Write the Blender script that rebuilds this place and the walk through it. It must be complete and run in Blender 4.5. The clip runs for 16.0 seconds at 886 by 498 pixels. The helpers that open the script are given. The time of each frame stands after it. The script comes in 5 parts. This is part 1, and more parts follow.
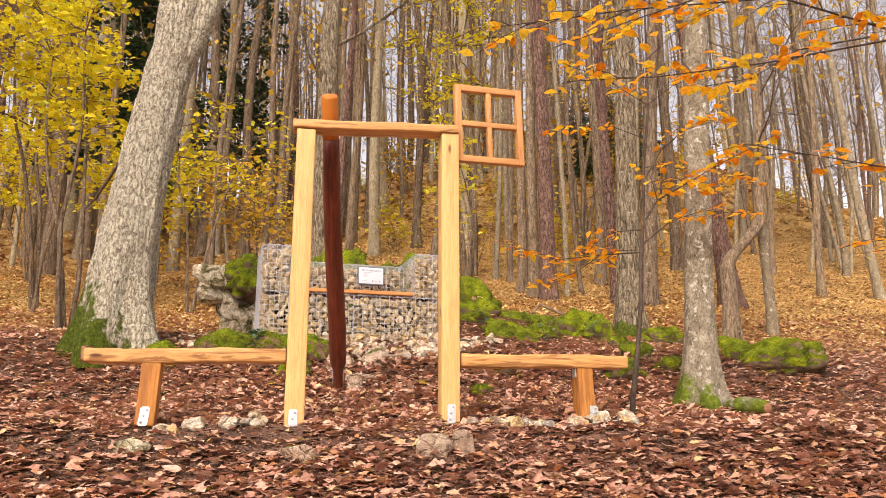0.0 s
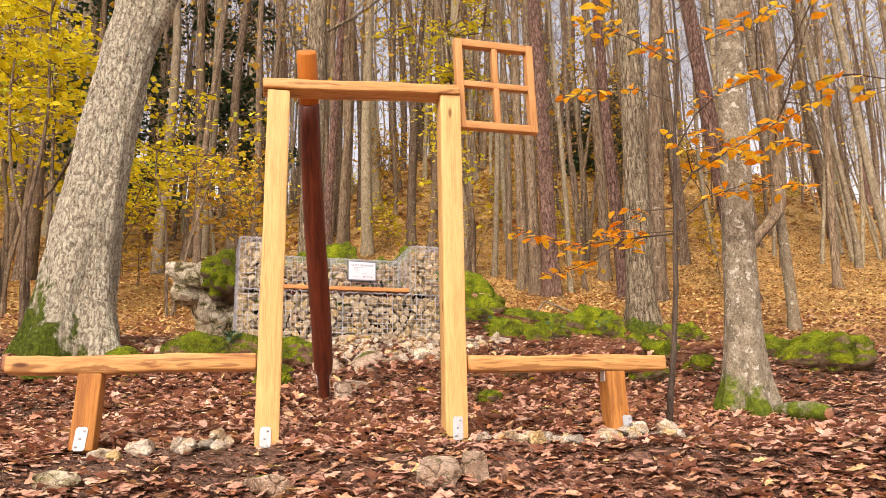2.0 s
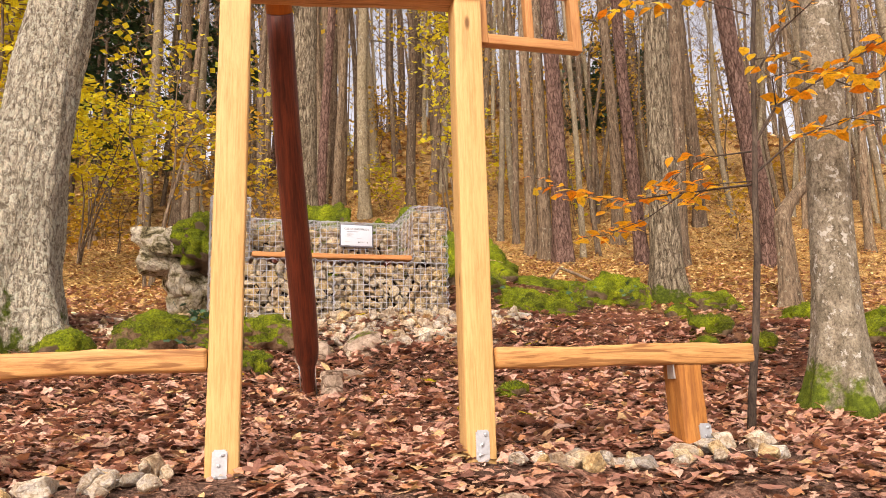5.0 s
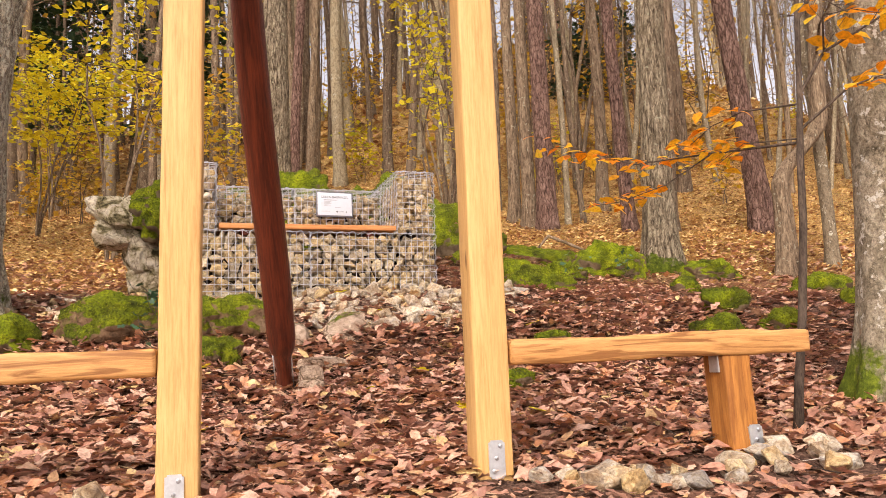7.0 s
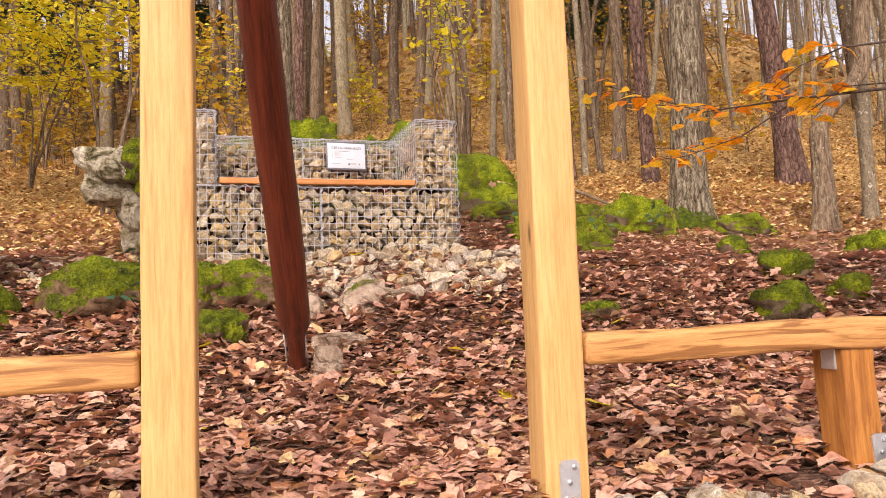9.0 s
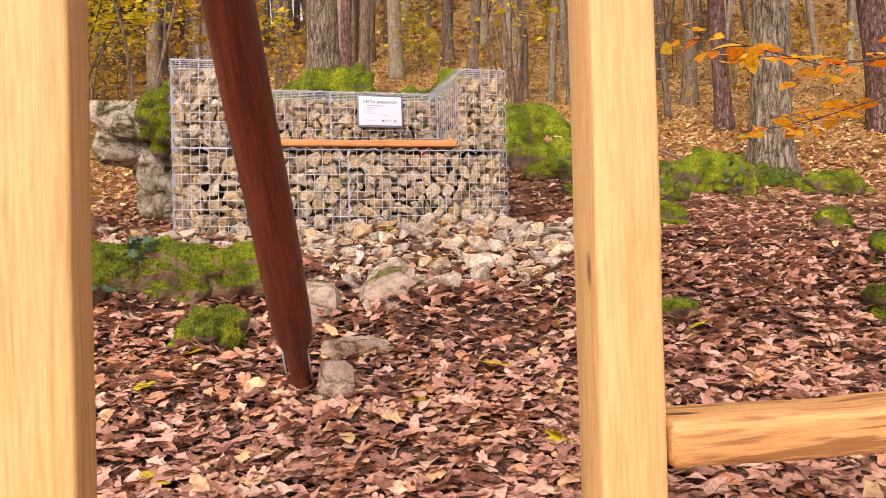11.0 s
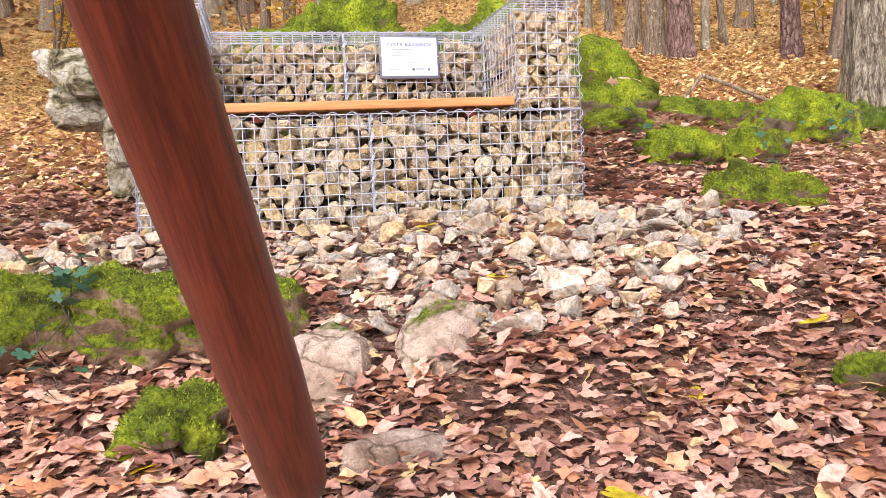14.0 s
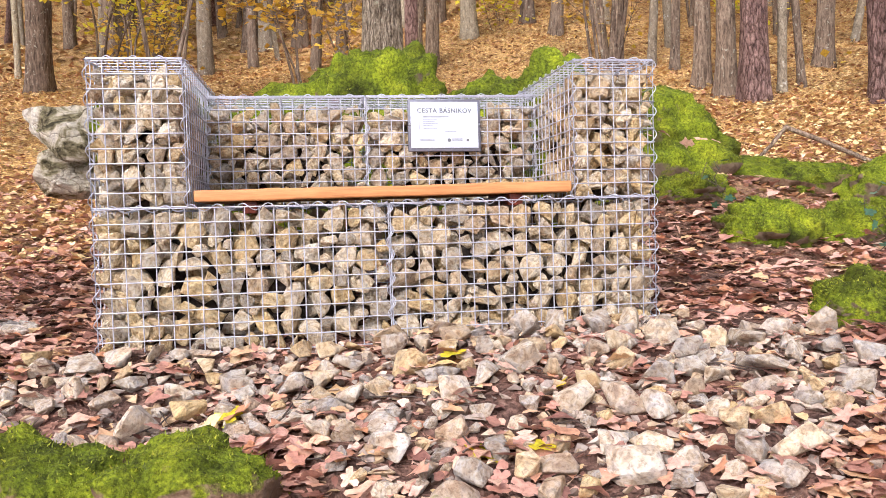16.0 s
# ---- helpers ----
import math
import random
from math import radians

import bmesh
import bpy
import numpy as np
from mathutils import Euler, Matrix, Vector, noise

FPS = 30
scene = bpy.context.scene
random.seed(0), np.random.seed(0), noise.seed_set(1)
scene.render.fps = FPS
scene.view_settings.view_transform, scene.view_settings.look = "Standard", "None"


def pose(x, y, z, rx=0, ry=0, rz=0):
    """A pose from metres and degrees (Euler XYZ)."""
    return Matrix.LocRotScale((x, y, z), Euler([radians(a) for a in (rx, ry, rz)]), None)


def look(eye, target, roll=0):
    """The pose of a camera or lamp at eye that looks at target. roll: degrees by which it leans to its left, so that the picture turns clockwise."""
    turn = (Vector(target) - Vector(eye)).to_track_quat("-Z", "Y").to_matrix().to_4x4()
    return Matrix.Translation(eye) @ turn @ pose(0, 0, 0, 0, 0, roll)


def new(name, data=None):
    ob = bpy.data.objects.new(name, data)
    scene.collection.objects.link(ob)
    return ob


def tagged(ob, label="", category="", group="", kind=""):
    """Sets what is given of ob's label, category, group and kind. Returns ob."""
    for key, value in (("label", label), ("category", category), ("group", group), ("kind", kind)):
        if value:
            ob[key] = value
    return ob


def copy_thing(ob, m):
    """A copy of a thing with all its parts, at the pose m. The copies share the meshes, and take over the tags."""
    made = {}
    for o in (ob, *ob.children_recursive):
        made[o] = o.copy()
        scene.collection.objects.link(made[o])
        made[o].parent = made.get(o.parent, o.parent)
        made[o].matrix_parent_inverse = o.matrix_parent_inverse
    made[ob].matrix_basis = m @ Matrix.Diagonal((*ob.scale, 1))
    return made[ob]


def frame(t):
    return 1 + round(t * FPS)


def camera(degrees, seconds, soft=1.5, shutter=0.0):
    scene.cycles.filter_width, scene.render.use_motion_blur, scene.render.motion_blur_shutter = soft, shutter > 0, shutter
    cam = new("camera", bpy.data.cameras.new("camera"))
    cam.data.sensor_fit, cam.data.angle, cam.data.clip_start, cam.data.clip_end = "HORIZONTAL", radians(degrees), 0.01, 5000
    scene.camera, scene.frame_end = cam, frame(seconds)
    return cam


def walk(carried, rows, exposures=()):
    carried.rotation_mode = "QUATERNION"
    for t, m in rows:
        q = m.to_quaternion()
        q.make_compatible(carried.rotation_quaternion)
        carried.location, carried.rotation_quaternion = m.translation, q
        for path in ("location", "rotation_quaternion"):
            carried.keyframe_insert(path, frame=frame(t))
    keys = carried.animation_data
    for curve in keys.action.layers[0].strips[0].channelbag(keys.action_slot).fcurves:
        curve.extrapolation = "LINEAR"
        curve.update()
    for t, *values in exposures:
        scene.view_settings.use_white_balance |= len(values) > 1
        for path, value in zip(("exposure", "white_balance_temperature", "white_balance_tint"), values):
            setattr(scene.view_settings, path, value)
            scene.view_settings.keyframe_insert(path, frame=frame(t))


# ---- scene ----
cam = camera(59.0, 16.0, soft=0.6)
PATH = [
    (0, (0.142, 0.214, 1.527), (0.317, 2.15, 1.997), -0.0),
    (0.5, (0.214, 0.412, 1.526), (0.395, 2.347, 1.998), -0.2),
    (1, (0.237, 0.616, 1.545), (0.414, 2.552, 2.015), -0.3),
    (1.5, (0.192, 0.889, 1.565), (0.368, 2.824, 2.038), -0.7),
    (2, (0.181, 1.093, 1.621), (0.37, 3.027, 2.096), -1.0),
    (2.5, (0.218, 1.32, 1.643), (0.418, 3.251, 2.123), -1.3),
    (3, (0.207, 1.527, 1.701), (0.408, 3.457, 2.187), -1.4),
    (3.5, (0.144, 1.699, 1.741), (0.34, 3.629, 2.23), -1.5),
    (4, (0.126, 1.836, 1.764), (0.325, 3.769, 2.236), -1.7),
    (4.5, (0.188, 2.002, 1.769), (0.381, 3.939, 2.229), -1.5),
    (4.7, (0.216, 2.092, 1.803), (0.404, 4.036, 2.23), -1.4),
    (6.8, (0.148, 2.724, 1.96), (0.403, 4.683, 2.271), -2.2),
    (7, (0.173, 2.787, 1.992), (0.427, 4.748, 2.293), -2.2),
    (7.5, (0.134, 2.889, 2.072), (0.364, 4.855, 2.356), -2.2),
    (8, (0.051, 3.059, 2.123), (0.289, 5.03, 2.367), -2.6),
    (8.5, (0.034, 3.164, 2.152), (0.295, 5.139, 2.33), -3.1),
    (8.7, (0.056, 3.238, 2.137), (0.315, 5.213, 2.314), -2.6),
    (10.8, (0.236, 3.974, 2.358), (0.371, 5.969, 2.392), -1.6),
    (11, (0.263, 4.038, 2.39), (0.357, 6.036, 2.414), -1.5),
    (11.5, (0.288, 4.174, 2.439), (0.352, 6.173, 2.428), -1.0),
    (12, (0.236, 4.423, 2.431), (0.277, 6.422, 2.421), -0.9),
    (12.5, (0.166, 4.634, 2.581), (0.199, 6.633, 2.57), -0.8),
    (13, (0.147, 4.782, 2.605), (0.172, 6.782, 2.582), -0.8),
    (13.5, (0.149, 5.043, 2.676), (0.179, 7.04, 2.575), -1.9),
    (14, (0.154, 5.226, 2.717), (0.196, 7.219, 2.56), -2.6),
    (14.5, (0.17, 5.605, 2.744), (0.211, 7.601, 2.62), -2.2),
    (15, (0.267, 5.841, 2.935), (0.239, 7.837, 2.817), -2.0),
    (15.5, (0.31, 5.95, 3.0), (0.217, 7.945, 2.901), -1.6),
    (16, (0.249, 5.961, 3.002), (0.155, 7.957, 2.919), -1.6),
]
walk(cam, [(t, look(eye, target, roll)) for t, eye, target, roll in PATH],
     [(0.0, 0.58, 7500, 19), (8.0, 0.54, 7300, 20), (10.8, 0.54, 7050, 26), (12.0, 0.56, 6800, 25), (13.0, 0.76, 6500, 21), (14.0, 0.98, 6050, 18), (15.0, 0.97, 5980, 19), (16.0, 0.90, 5950, 20)])

# ---- world and light: a bright overcast autumn noon ----
world = bpy.data.worlds.new("overcast_sky")
scene.world = world
world.use_nodes = True
wn = world.node_tree
sky = wn.nodes.new("ShaderNodeTexSky")
sky.sky_type, sky.sun_disc = "NISHITA", False
sky.sun_elevation, sky.sun_rotation = radians(42), radians(200)
sky.air_density, sky.dust_density, sky.ozone_density = 1.0, 4.0, 1.0
soften = wn.nodes.new("ShaderNodeHueSaturation")
soften.inputs["Saturation"].default_value = 0.40
soften.inputs["Value"].default_value = 1.28
wn.links.new(sky.outputs[0], soften.inputs["Color"])
wn.links.new(soften.outputs[0], wn.nodes["Background"].inputs["Color"])
wn.nodes["Background"].inputs["Strength"].default_value = 0.15
sun = new("sun", bpy.data.lights.new("sun", "SUN"))
sun.data.energy, sun.data.angle, sun.data.color = 1.5, radians(18), (1.0, 0.95, 0.88)
sun.matrix_world = look((-8, -20, 22), (0, 6, 2))


# ---- materials ----
def node(nt, kind, **values):
    n = nt.nodes.new("ShaderNode" + kind)
    for key, value in values.items():
        n.inputs[key.replace("_", " ")].default_value = value
    return n


def ramp(nt, source, stops):
    r = nt.nodes.new("ShaderNodeValToRGB")
    while len(r.color_ramp.elements) < len(stops):
        r.color_ramp.elements.new(0.5)
    for e, (p, c) in zip(r.color_ramp.elements, stops):
        e.position, e.color = p, (*c, 1)
    nt.links.new(source, r.inputs[0])
    return r.outputs[0]


def blend(nt, fac, a, b, kind="MIX"):
    m = nt.nodes.new("ShaderNodeMix")
    m.data_type, m.blend_type = "RGBA", kind
    for socket, value in ((m.inputs[0], fac), (m.inputs[6], a), (m.inputs[7], b)):
        if isinstance(value, (int, float)):
            socket.default_value = value
        elif isinstance(value, tuple):
            socket.default_value = (*value, 1)
        else:
            nt.links.new(value, socket)
    return m.outputs[2]


def math_node(nt, op, a, b=0.0, clamp=False):
    m = nt.nodes.new("ShaderNodeMath")
    m.operation, m.use_clamp = op, clamp
    for socket, value in zip(m.inputs, (a, b)):
        if isinstance(value, (int, float)):
            socket.default_value = value
        else:
            nt.links.new(value, socket)
    return m.outputs[0]


def noise_out(nt, vec, scale, detail=6.0, rough=0.6, distortion=0.0):
    n = node(nt, "TexNoise", Scale=scale, Detail=detail, Roughness=rough, Distortion=distortion)
    nt.links.new(vec, n.inputs["Vector"])
    return n.outputs["Fac"]


def start(name, rough=0.8, metal=0.0, spec=0.3):
    m = bpy.data.materials.new(name)
    m.use_nodes = True
    nt = m.node_tree
    b = nt.nodes["Principled BSDF"]
    b.inputs["Roughness"].default_value, b.inputs["Metallic"].default_value = rough, metal
    b.inputs["Specular IOR Level"].default_value = spec
    co = nt.nodes.new("ShaderNodeTexCoord")
    return m, nt, b, co


def stretched(nt, vec, scale):
    mp = nt.nodes.new("ShaderNodeMapping")
    mp.inputs["Scale"].default_value = scale
    nt.links.new(vec, mp.inputs["Vector"])
    return mp.outputs[0]


def bump(nt, b, height, strength=0.5, distance=0.01):
    n = node(nt, "Bump", Strength=strength, Distance=distance)
    nt.links.new(height, n.inputs["Height"])
    nt.links.new(n.outputs[0], b.inputs["Normal"])


def wood(name, light, mid, dark, axis, rough=0.55, knots=True, streak=0.0):
    m, nt, b, co = start(name, rough)
    s = [9.0, 9.0, 9.0]
    s[axis] = 0.55
    info = nt.nodes.new("ShaderNodeObjectInfo")
    add = nt.nodes.new("ShaderNodeVectorMath")
    nt.links.new(co.outputs["Object"], add.inputs[0])
    nt.links.new(info.outputs["Location"], add.inputs[1])
    vec = stretched(nt, add.outputs[0], s)
    grain = noise_out(nt, vec, 3.0, 8, 0.65, 1.2)
    fine = noise_out(nt, vec, 16.0, 4, 0.7, 0.3)
    broad = noise_out(nt, add.outputs[0], 1.7, 3, 0.5)
    c = ramp(nt, grain, [(0.3, dark), (0.46, mid), (0.62, light)])
    c = blend(nt, 0.42, c, ramp(nt, fine, [(0.35, dark), (0.6, light)]))
    s3 = [26.0, 26.0, 26.0]
    s3[axis] = 0.7
    crack = noise_out(nt, stretched(nt, add.outputs[0], s3), 1.6, 5, 0.6, 0.8)
    c = blend(nt, ramp(nt, crack, [(0.30, (0.8, 0.8, 0.8)), (0.36, (0, 0, 0))]), c, tuple(0.6 * x for x in dark))
    c = blend(nt, 0.22, c, ramp(nt, broad, [(0.3, mid), (0.7, light)]))
    if streak:
        s4 = [13.0, 13.0, 13.0]
        s4[axis] = 1.1
        band = noise_out(nt, stretched(nt, add.outputs[0], s4), 1.5, 4, 0.55, 1.6)
        c = blend(nt, ramp(nt, band, [(0.39, (streak, streak, streak)), (0.47, (0, 0, 0))]), c, tuple(0.9 * x for x in dark))
    if knots:
        s2 = [5.0, 5.0, 5.0]
        s2[axis] = 1.7
        v = node(nt, "TexVoronoi", Scale=1.3)
        nt.links.new(stretched(nt, add.outputs[0], s2), v.inputs["Vector"])
        knot = ramp(nt, v.outputs["Distance"], [(0.045, (1, 1, 1)), (0.10, (0, 0, 0))])
        c = blend(nt, knot, c, tuple(0.45 * x for x in dark))
    nt.links.new(c, b.inputs["Base Color"])
    bump(nt, b, fine, 0.35, 0.004)
    return m


def rocky(name, stops, scale=6.0, vary=None, moss=0.0, bump_size=0.02, cracks=0.0, island=False):
    m, nt, b, co = start(name, 0.9, spec=0.2)
    info = nt.nodes.new("ShaderNodeObjectInfo")
    add = nt.nodes.new("ShaderNodeVectorMath")
    nt.links.new(co.outputs["Object"], add.inputs[0])
    nt.links.new(info.outputs["Location"], add.inputs[1])
    vec = add.outputs[0]
    big = noise_out(nt, vec, scale, 9, 0.62, 0.6)
    small = noise_out(nt, vec, scale * 9, 6, 0.7)
    c = ramp(nt, big, stops)
    c = blend(nt, 0.2 if vary else 0.5, c, ramp(nt, small, [(0.32, (0.40, 0.35, 0.30)), (0.47, (1.0, 1.0, 1.0)), (0.7, (1.2, 1.18, 1.12))]), "MULTIPLY")
    mid = noise_out(nt, vec, scale * 3.4, 6, 0.65, 0.4)
    c = blend(nt, 0.7, c, ramp(nt, mid, [(0.36, (0.48, 0.42, 0.36)), (0.48, (0.95, 0.94, 0.92)), (0.64, (1.15, 1.14, 1.10))]), "MULTIPLY")
    if cracks:
        warp = node(nt, "TexNoise", Scale=cracks * 0.9, Detail=5.0)
        nt.links.new(vec, warp.inputs["Vector"])
        shift = nt.nodes.new("ShaderNodeVectorMath")
        shift.operation = "MULTIPLY_ADD"
        shift.inputs[1].default_value = (0.55, 0.55, 0.55)
        nt.links.new(warp.outputs["Color"], shift.inputs[0])
        nt.links.new(vec, shift.inputs[2])
        v = node(nt, "TexVoronoi", Scale=cracks)
        v.feature = "DISTANCE_TO_EDGE"
        nt.links.new(shift.outputs[0], v.inputs["Vector"])
        split = ramp(nt, v.outputs["Distance"], [(0.0, (0.22, 0.18, 0.14)), (0.018, (0.75, 0.72, 0.68)), (0.05, (1, 1, 1))])
        c = blend(nt, 0.75, c, split, "MULTIPLY")
        big = math_node(nt, "ADD", big, math_node(nt, "MULTIPLY", math_node(nt, "MINIMUM", v.outputs["Distance"], 0.05), 6.0))
    big = math_node(nt, "ADD", big, math_node(nt, "MULTIPLY", mid, 0.5))
    if vary:
        pick = info.outputs["Random"]
        if island:
            pick = nt.nodes.new("ShaderNodeNewGeometry").outputs["Random Per Island"]
        c = blend(nt, 0.92, c, ramp(nt, pick, vary), "MULTIPLY")
        blot = noise_out(nt, vec, scale * 1.2, 4, 0.55, 0.8)
        c = blend(nt, 0.5, c, ramp(nt, blot, [(0.36, (0.62, 0.62, 0.66)), (0.44, (1.08, 1.07, 1.06)), (0.53, (1.12, 1.03, 0.82)), (0.60, (0.78, 0.56, 0.30)), (0.66, (0.40, 0.28, 0.16))]), "MULTIPLY")
    if moss:
        geo = nt.nodes.new("ShaderNodeNewGeometry")
        sep = nt.nodes.new("ShaderNodeSeparateXYZ")
        nt.links.new(geo.outputs["Normal"], sep.inputs[0])
        up = math_node(nt, "MULTIPLY", sep.outputs[2], 0.36)
        patch = math_node(nt, "ADD", up, noise_out(nt, vec, 2.6, 6, 0.65))
        mask = ramp(nt, patch, [(1.0 - moss, (0, 0, 0)), (1.07 - moss, (1, 1, 1))])
        green = ramp(nt, noise_out(nt, vec, 7.0, 7, 0.7), [(0.32, (0.030, 0.036, 0.006)), (0.44, (0.105, 0.135, 0.008)), (0.54, (0.165, 0.20, 0.010)), (0.70, (0.28, 0.305, 0.018))])
        green = blend(nt, 0.8, green, ramp(nt, noise_out(nt, vec, 70.0, 4, 0.75), [(0.36, (0.22, 0.22, 0.15)), (0.5, (0.95, 0.95, 0.85)), (0.64, (1.7, 1.7, 1.3))]), "MULTIPLY")
        green = blend(nt, 0.9, green, ramp(nt, noise_out(nt, vec, 3.2, 5, 0.6), [(0.36, (0.45, 0.42, 0.32)), (0.5, (0.9, 0.92, 0.8)), (0.62, (1.2, 1.22, 1.0))]), "MULTIPLY")
        c = blend(nt, mask, c, green)
        fuzz = math_node(nt, "MULTIPLY", noise_out(nt, vec, 120.0, 3, 0.7), 0.8)
        small = math_node(nt, "ADD", small, fuzz)
    nt.links.new(c, b.inputs["Base Color"])
    bump(nt, b, math_node(nt, "ADD", big, math_node(nt, "MULTIPLY", small, 0.5)), 0.8, bump_size)
    return m


def bark(name, stops, cracks=(7, 7, 1.6), depth=0.03, lichen=0.0, moss_height=0.0, lichen_colour=(0.46, 0.46, 0.39), vary=0.6, spot_scale=15.0, plates=None, plate_depth=0.8):
    m, nt, b, co = start(name, 0.95, spec=0.15)
    info = nt.nodes.new("ShaderNodeObjectInfo")
    add = nt.nodes.new("ShaderNodeVectorMath")
    nt.links.new(co.outputs["Object"], add.inputs[0])
    nt.links.new(info.outputs["Location"], add.inputs[1])
    vec = stretched(nt, add.outputs[0], cracks)
    furrow = noise_out(nt, vec, 2.6, 8, 0.68, 0.8)
    fine = noise_out(nt, vec, 14.0, 5, 0.7)
    c = ramp(nt, furrow, stops)
    c = blend(nt, 0.8, c, ramp(nt, fine, [(0.34, (0.30, 0.27, 0.25)), (0.5, (0.9, 0.88, 0.85)), (0.66, (1.3, 1.27, 1.2))]), "MULTIPLY")
    if plates:
        warp = node(nt, "TexNoise", Scale=3.0, Detail=5.0, Roughness=0.65)
        nt.links.new(vec, warp.inputs["Vector"])
        shift = nt.nodes.new("ShaderNodeVectorMath")
        shift.operation = "MULTIPLY_ADD"
        shift.inputs[1].default_value = (1.1, 1.1, 1.1)
        nt.links.new(warp.outputs["Color"], shift.inputs[0])
        nt.links.new(stretched(nt, add.outputs[0], plates), shift.inputs[2])
        v = node(nt, "TexVoronoi", Scale=1.0)
        v.feature = "DISTANCE_TO_EDGE"
        nt.links.new(shift.outputs[0], v.inputs["Vector"])
        c = blend(nt, plate_depth, c, ramp(nt, v.outputs["Distance"], [(0.0, (0.18, 0.15, 0.12)), (0.05, (0.55, 0.50, 0.45)), (0.12, (1.0, 1.0, 1.0)), (0.45, (1.2, 1.2, 1.18))]), "MULTIPLY")
        furrow = math_node(nt, "ADD", furrow, math_node(nt, "MULTIPLY", math_node(nt, "MINIMUM", v.outputs["Distance"], 0.2), 3.0))
    c = blend(nt, vary, c, ramp(nt, info.outputs["Random"], [(0.0, (0.50, 0.43, 0.38)), (0.5, (0.94, 0.90, 0.84)), (1.0, (1.38, 1.32, 1.14))]), "MULTIPLY")
    if lichen:
        spot = noise_out(nt, add.outputs[0], spot_scale, 6, 0.68)
        c = blend(nt, ramp(nt, spot, [(0.66 - lichen, (0, 0, 0)), (0.69 - lichen, (1, 1, 1))]), c, lichen_colour)
    if moss_height:
        sep = nt.nodes.new("ShaderNodeSeparateXYZ")
        nt.links.new(co.outputs["Object"], sep.inputs[0])
        h = math_node(nt, "SUBTRACT", 1.0, math_node(nt, "DIVIDE", sep.outputs[2], moss_height))
        h = math_node(nt, "SUBTRACT", h, math_node(nt, "MULTIPLY", sep.outputs[0], 1.1))
        patch = math_node(nt, "ADD", math_node(nt, "MULTIPLY", h, 0.45), noise_out(nt, add.outputs[0], 4.0, 7, 0.65))
        green = ramp(nt, noise_out(nt, add.outputs[0], 26.0, 6, 0.75), [(0.3, (0.03, 0.045, 0.008)), (0.5, (0.10, 0.14, 0.015)), (0.72, (0.24, 0.30, 0.03))])
        c = blend(nt, ramp(nt, patch, [(0.80, (0, 0, 0)), (0.88, (1, 1, 1))]), c, green)
    nt.links.new(c, b.inputs["Base Color"])
    bump(nt, b, math_node(nt, "ADD", furrow, math_node(nt, "MULTIPLY", fine, 0.4)), 0.9, depth)
    return m


def foliage(name, stops, rough=0.6, through_light=0.3):
    m, nt, b, co = start(name, rough, spec=0.35)
    geo = nt.nodes.new("ShaderNodeNewGeometry")
    c = ramp(nt, geo.outputs["Random Per Island"], stops)
    vein = noise_out(nt, co.outputs["Object"], 60.0, 5, 0.65)
    c = blend(nt, 0.75, c, ramp(nt, vein, [(0.32, (0.45, 0.38, 0.33)), (0.5, (0.95, 0.93, 0.9)), (0.66, (1.22, 1.22, 1.18))]), "MULTIPLY")
    bump(nt, b, vein, 0.4, 0.004)
    nt.links.new(c, b.inputs["Base Color"])
    if through_light:
        t = nt.nodes.new("ShaderNodeBsdfTranslucent")
        nt.links.new(c, t.inputs["Color"])
        mix = nt.nodes.new("ShaderNodeMixShader")
        mix.inputs[0].default_value = through_light
        nt.links.new(b.outputs[0], mix.inputs[1])
        nt.links.new(t.outputs[0], mix.inputs[2])
        nt.links.new(mix.outputs[0], nt.nodes["Material Output"].inputs["Surface"])
    return m


def plain(name, colour, rough=0.5, metal=0.0, grain=0.15, scale=60.0):
    m, nt, b, co = start(name, rough, metal)
    n = noise_out(nt, co.outputs["Object"], scale, 5, 0.65)
    c = ramp(nt, n, [(0.3, tuple(x * (1 - grain) for x in colour)), (0.7, tuple(min(1, x * (1 + grain)) for x in colour))])
    nt.links.new(c, b.inputs["Base Color"])
    bump(nt, b, n, 0.15, 0.002)
    return m


M_POST = wood("pale_larch_upright", (0.68, 0.445, 0.19), (0.59, 0.35, 0.13), (0.39, 0.19, 0.055), 2)
M_BEAM = wood("oiled_larch_beam", (0.64, 0.36, 0.14), (0.52, 0.25, 0.08), (0.20, 0.07, 0.02), 0, streak=0.75)
M_LEG = wood("oiled_larch_leg", (0.52, 0.235, 0.06), (0.42, 0.16, 0.035), (0.17, 0.05, 0.013), 2, streak=0.45)
M_SASH = wood("oiled_larch_sash", (0.58, 0.31, 0.12), (0.48, 0.22, 0.08), (0.28, 0.10, 0.03), 0, knots=False)
M_SASH_UP = wood("oiled_larch_stile", (0.58, 0.31, 0.12), (0.48, 0.22, 0.08), (0.28, 0.10, 0.03), 2, knots=False)
M_SEAT = wood("oiled_seat_board", (0.58, 0.27, 0.10), (0.47, 0.19, 0.06), (0.28, 0.10, 0.03), 0)
M_POLE = wood("red_brown_stained_pole", (0.19, 0.042, 0.019), (0.085, 0.018, 0.010), (0.012, 0.005, 0.005), 2, 0.42, streak=0.35)
M_RAW = wood("orange_fresh_cut", (0.55, 0.19, 0.03), (0.45, 0.14, 0.02), (0.28, 0.08, 0.02), 2)
M_END = wood("weathered_end_grain", (0.34, 0.17, 0.09), (0.24, 0.10, 0.05), (0.12, 0.05, 0.03), 0)
M_STEEL = plain("galvanised_plate", (0.62, 0.66, 0.70), 0.42, 0.75, 0.12)
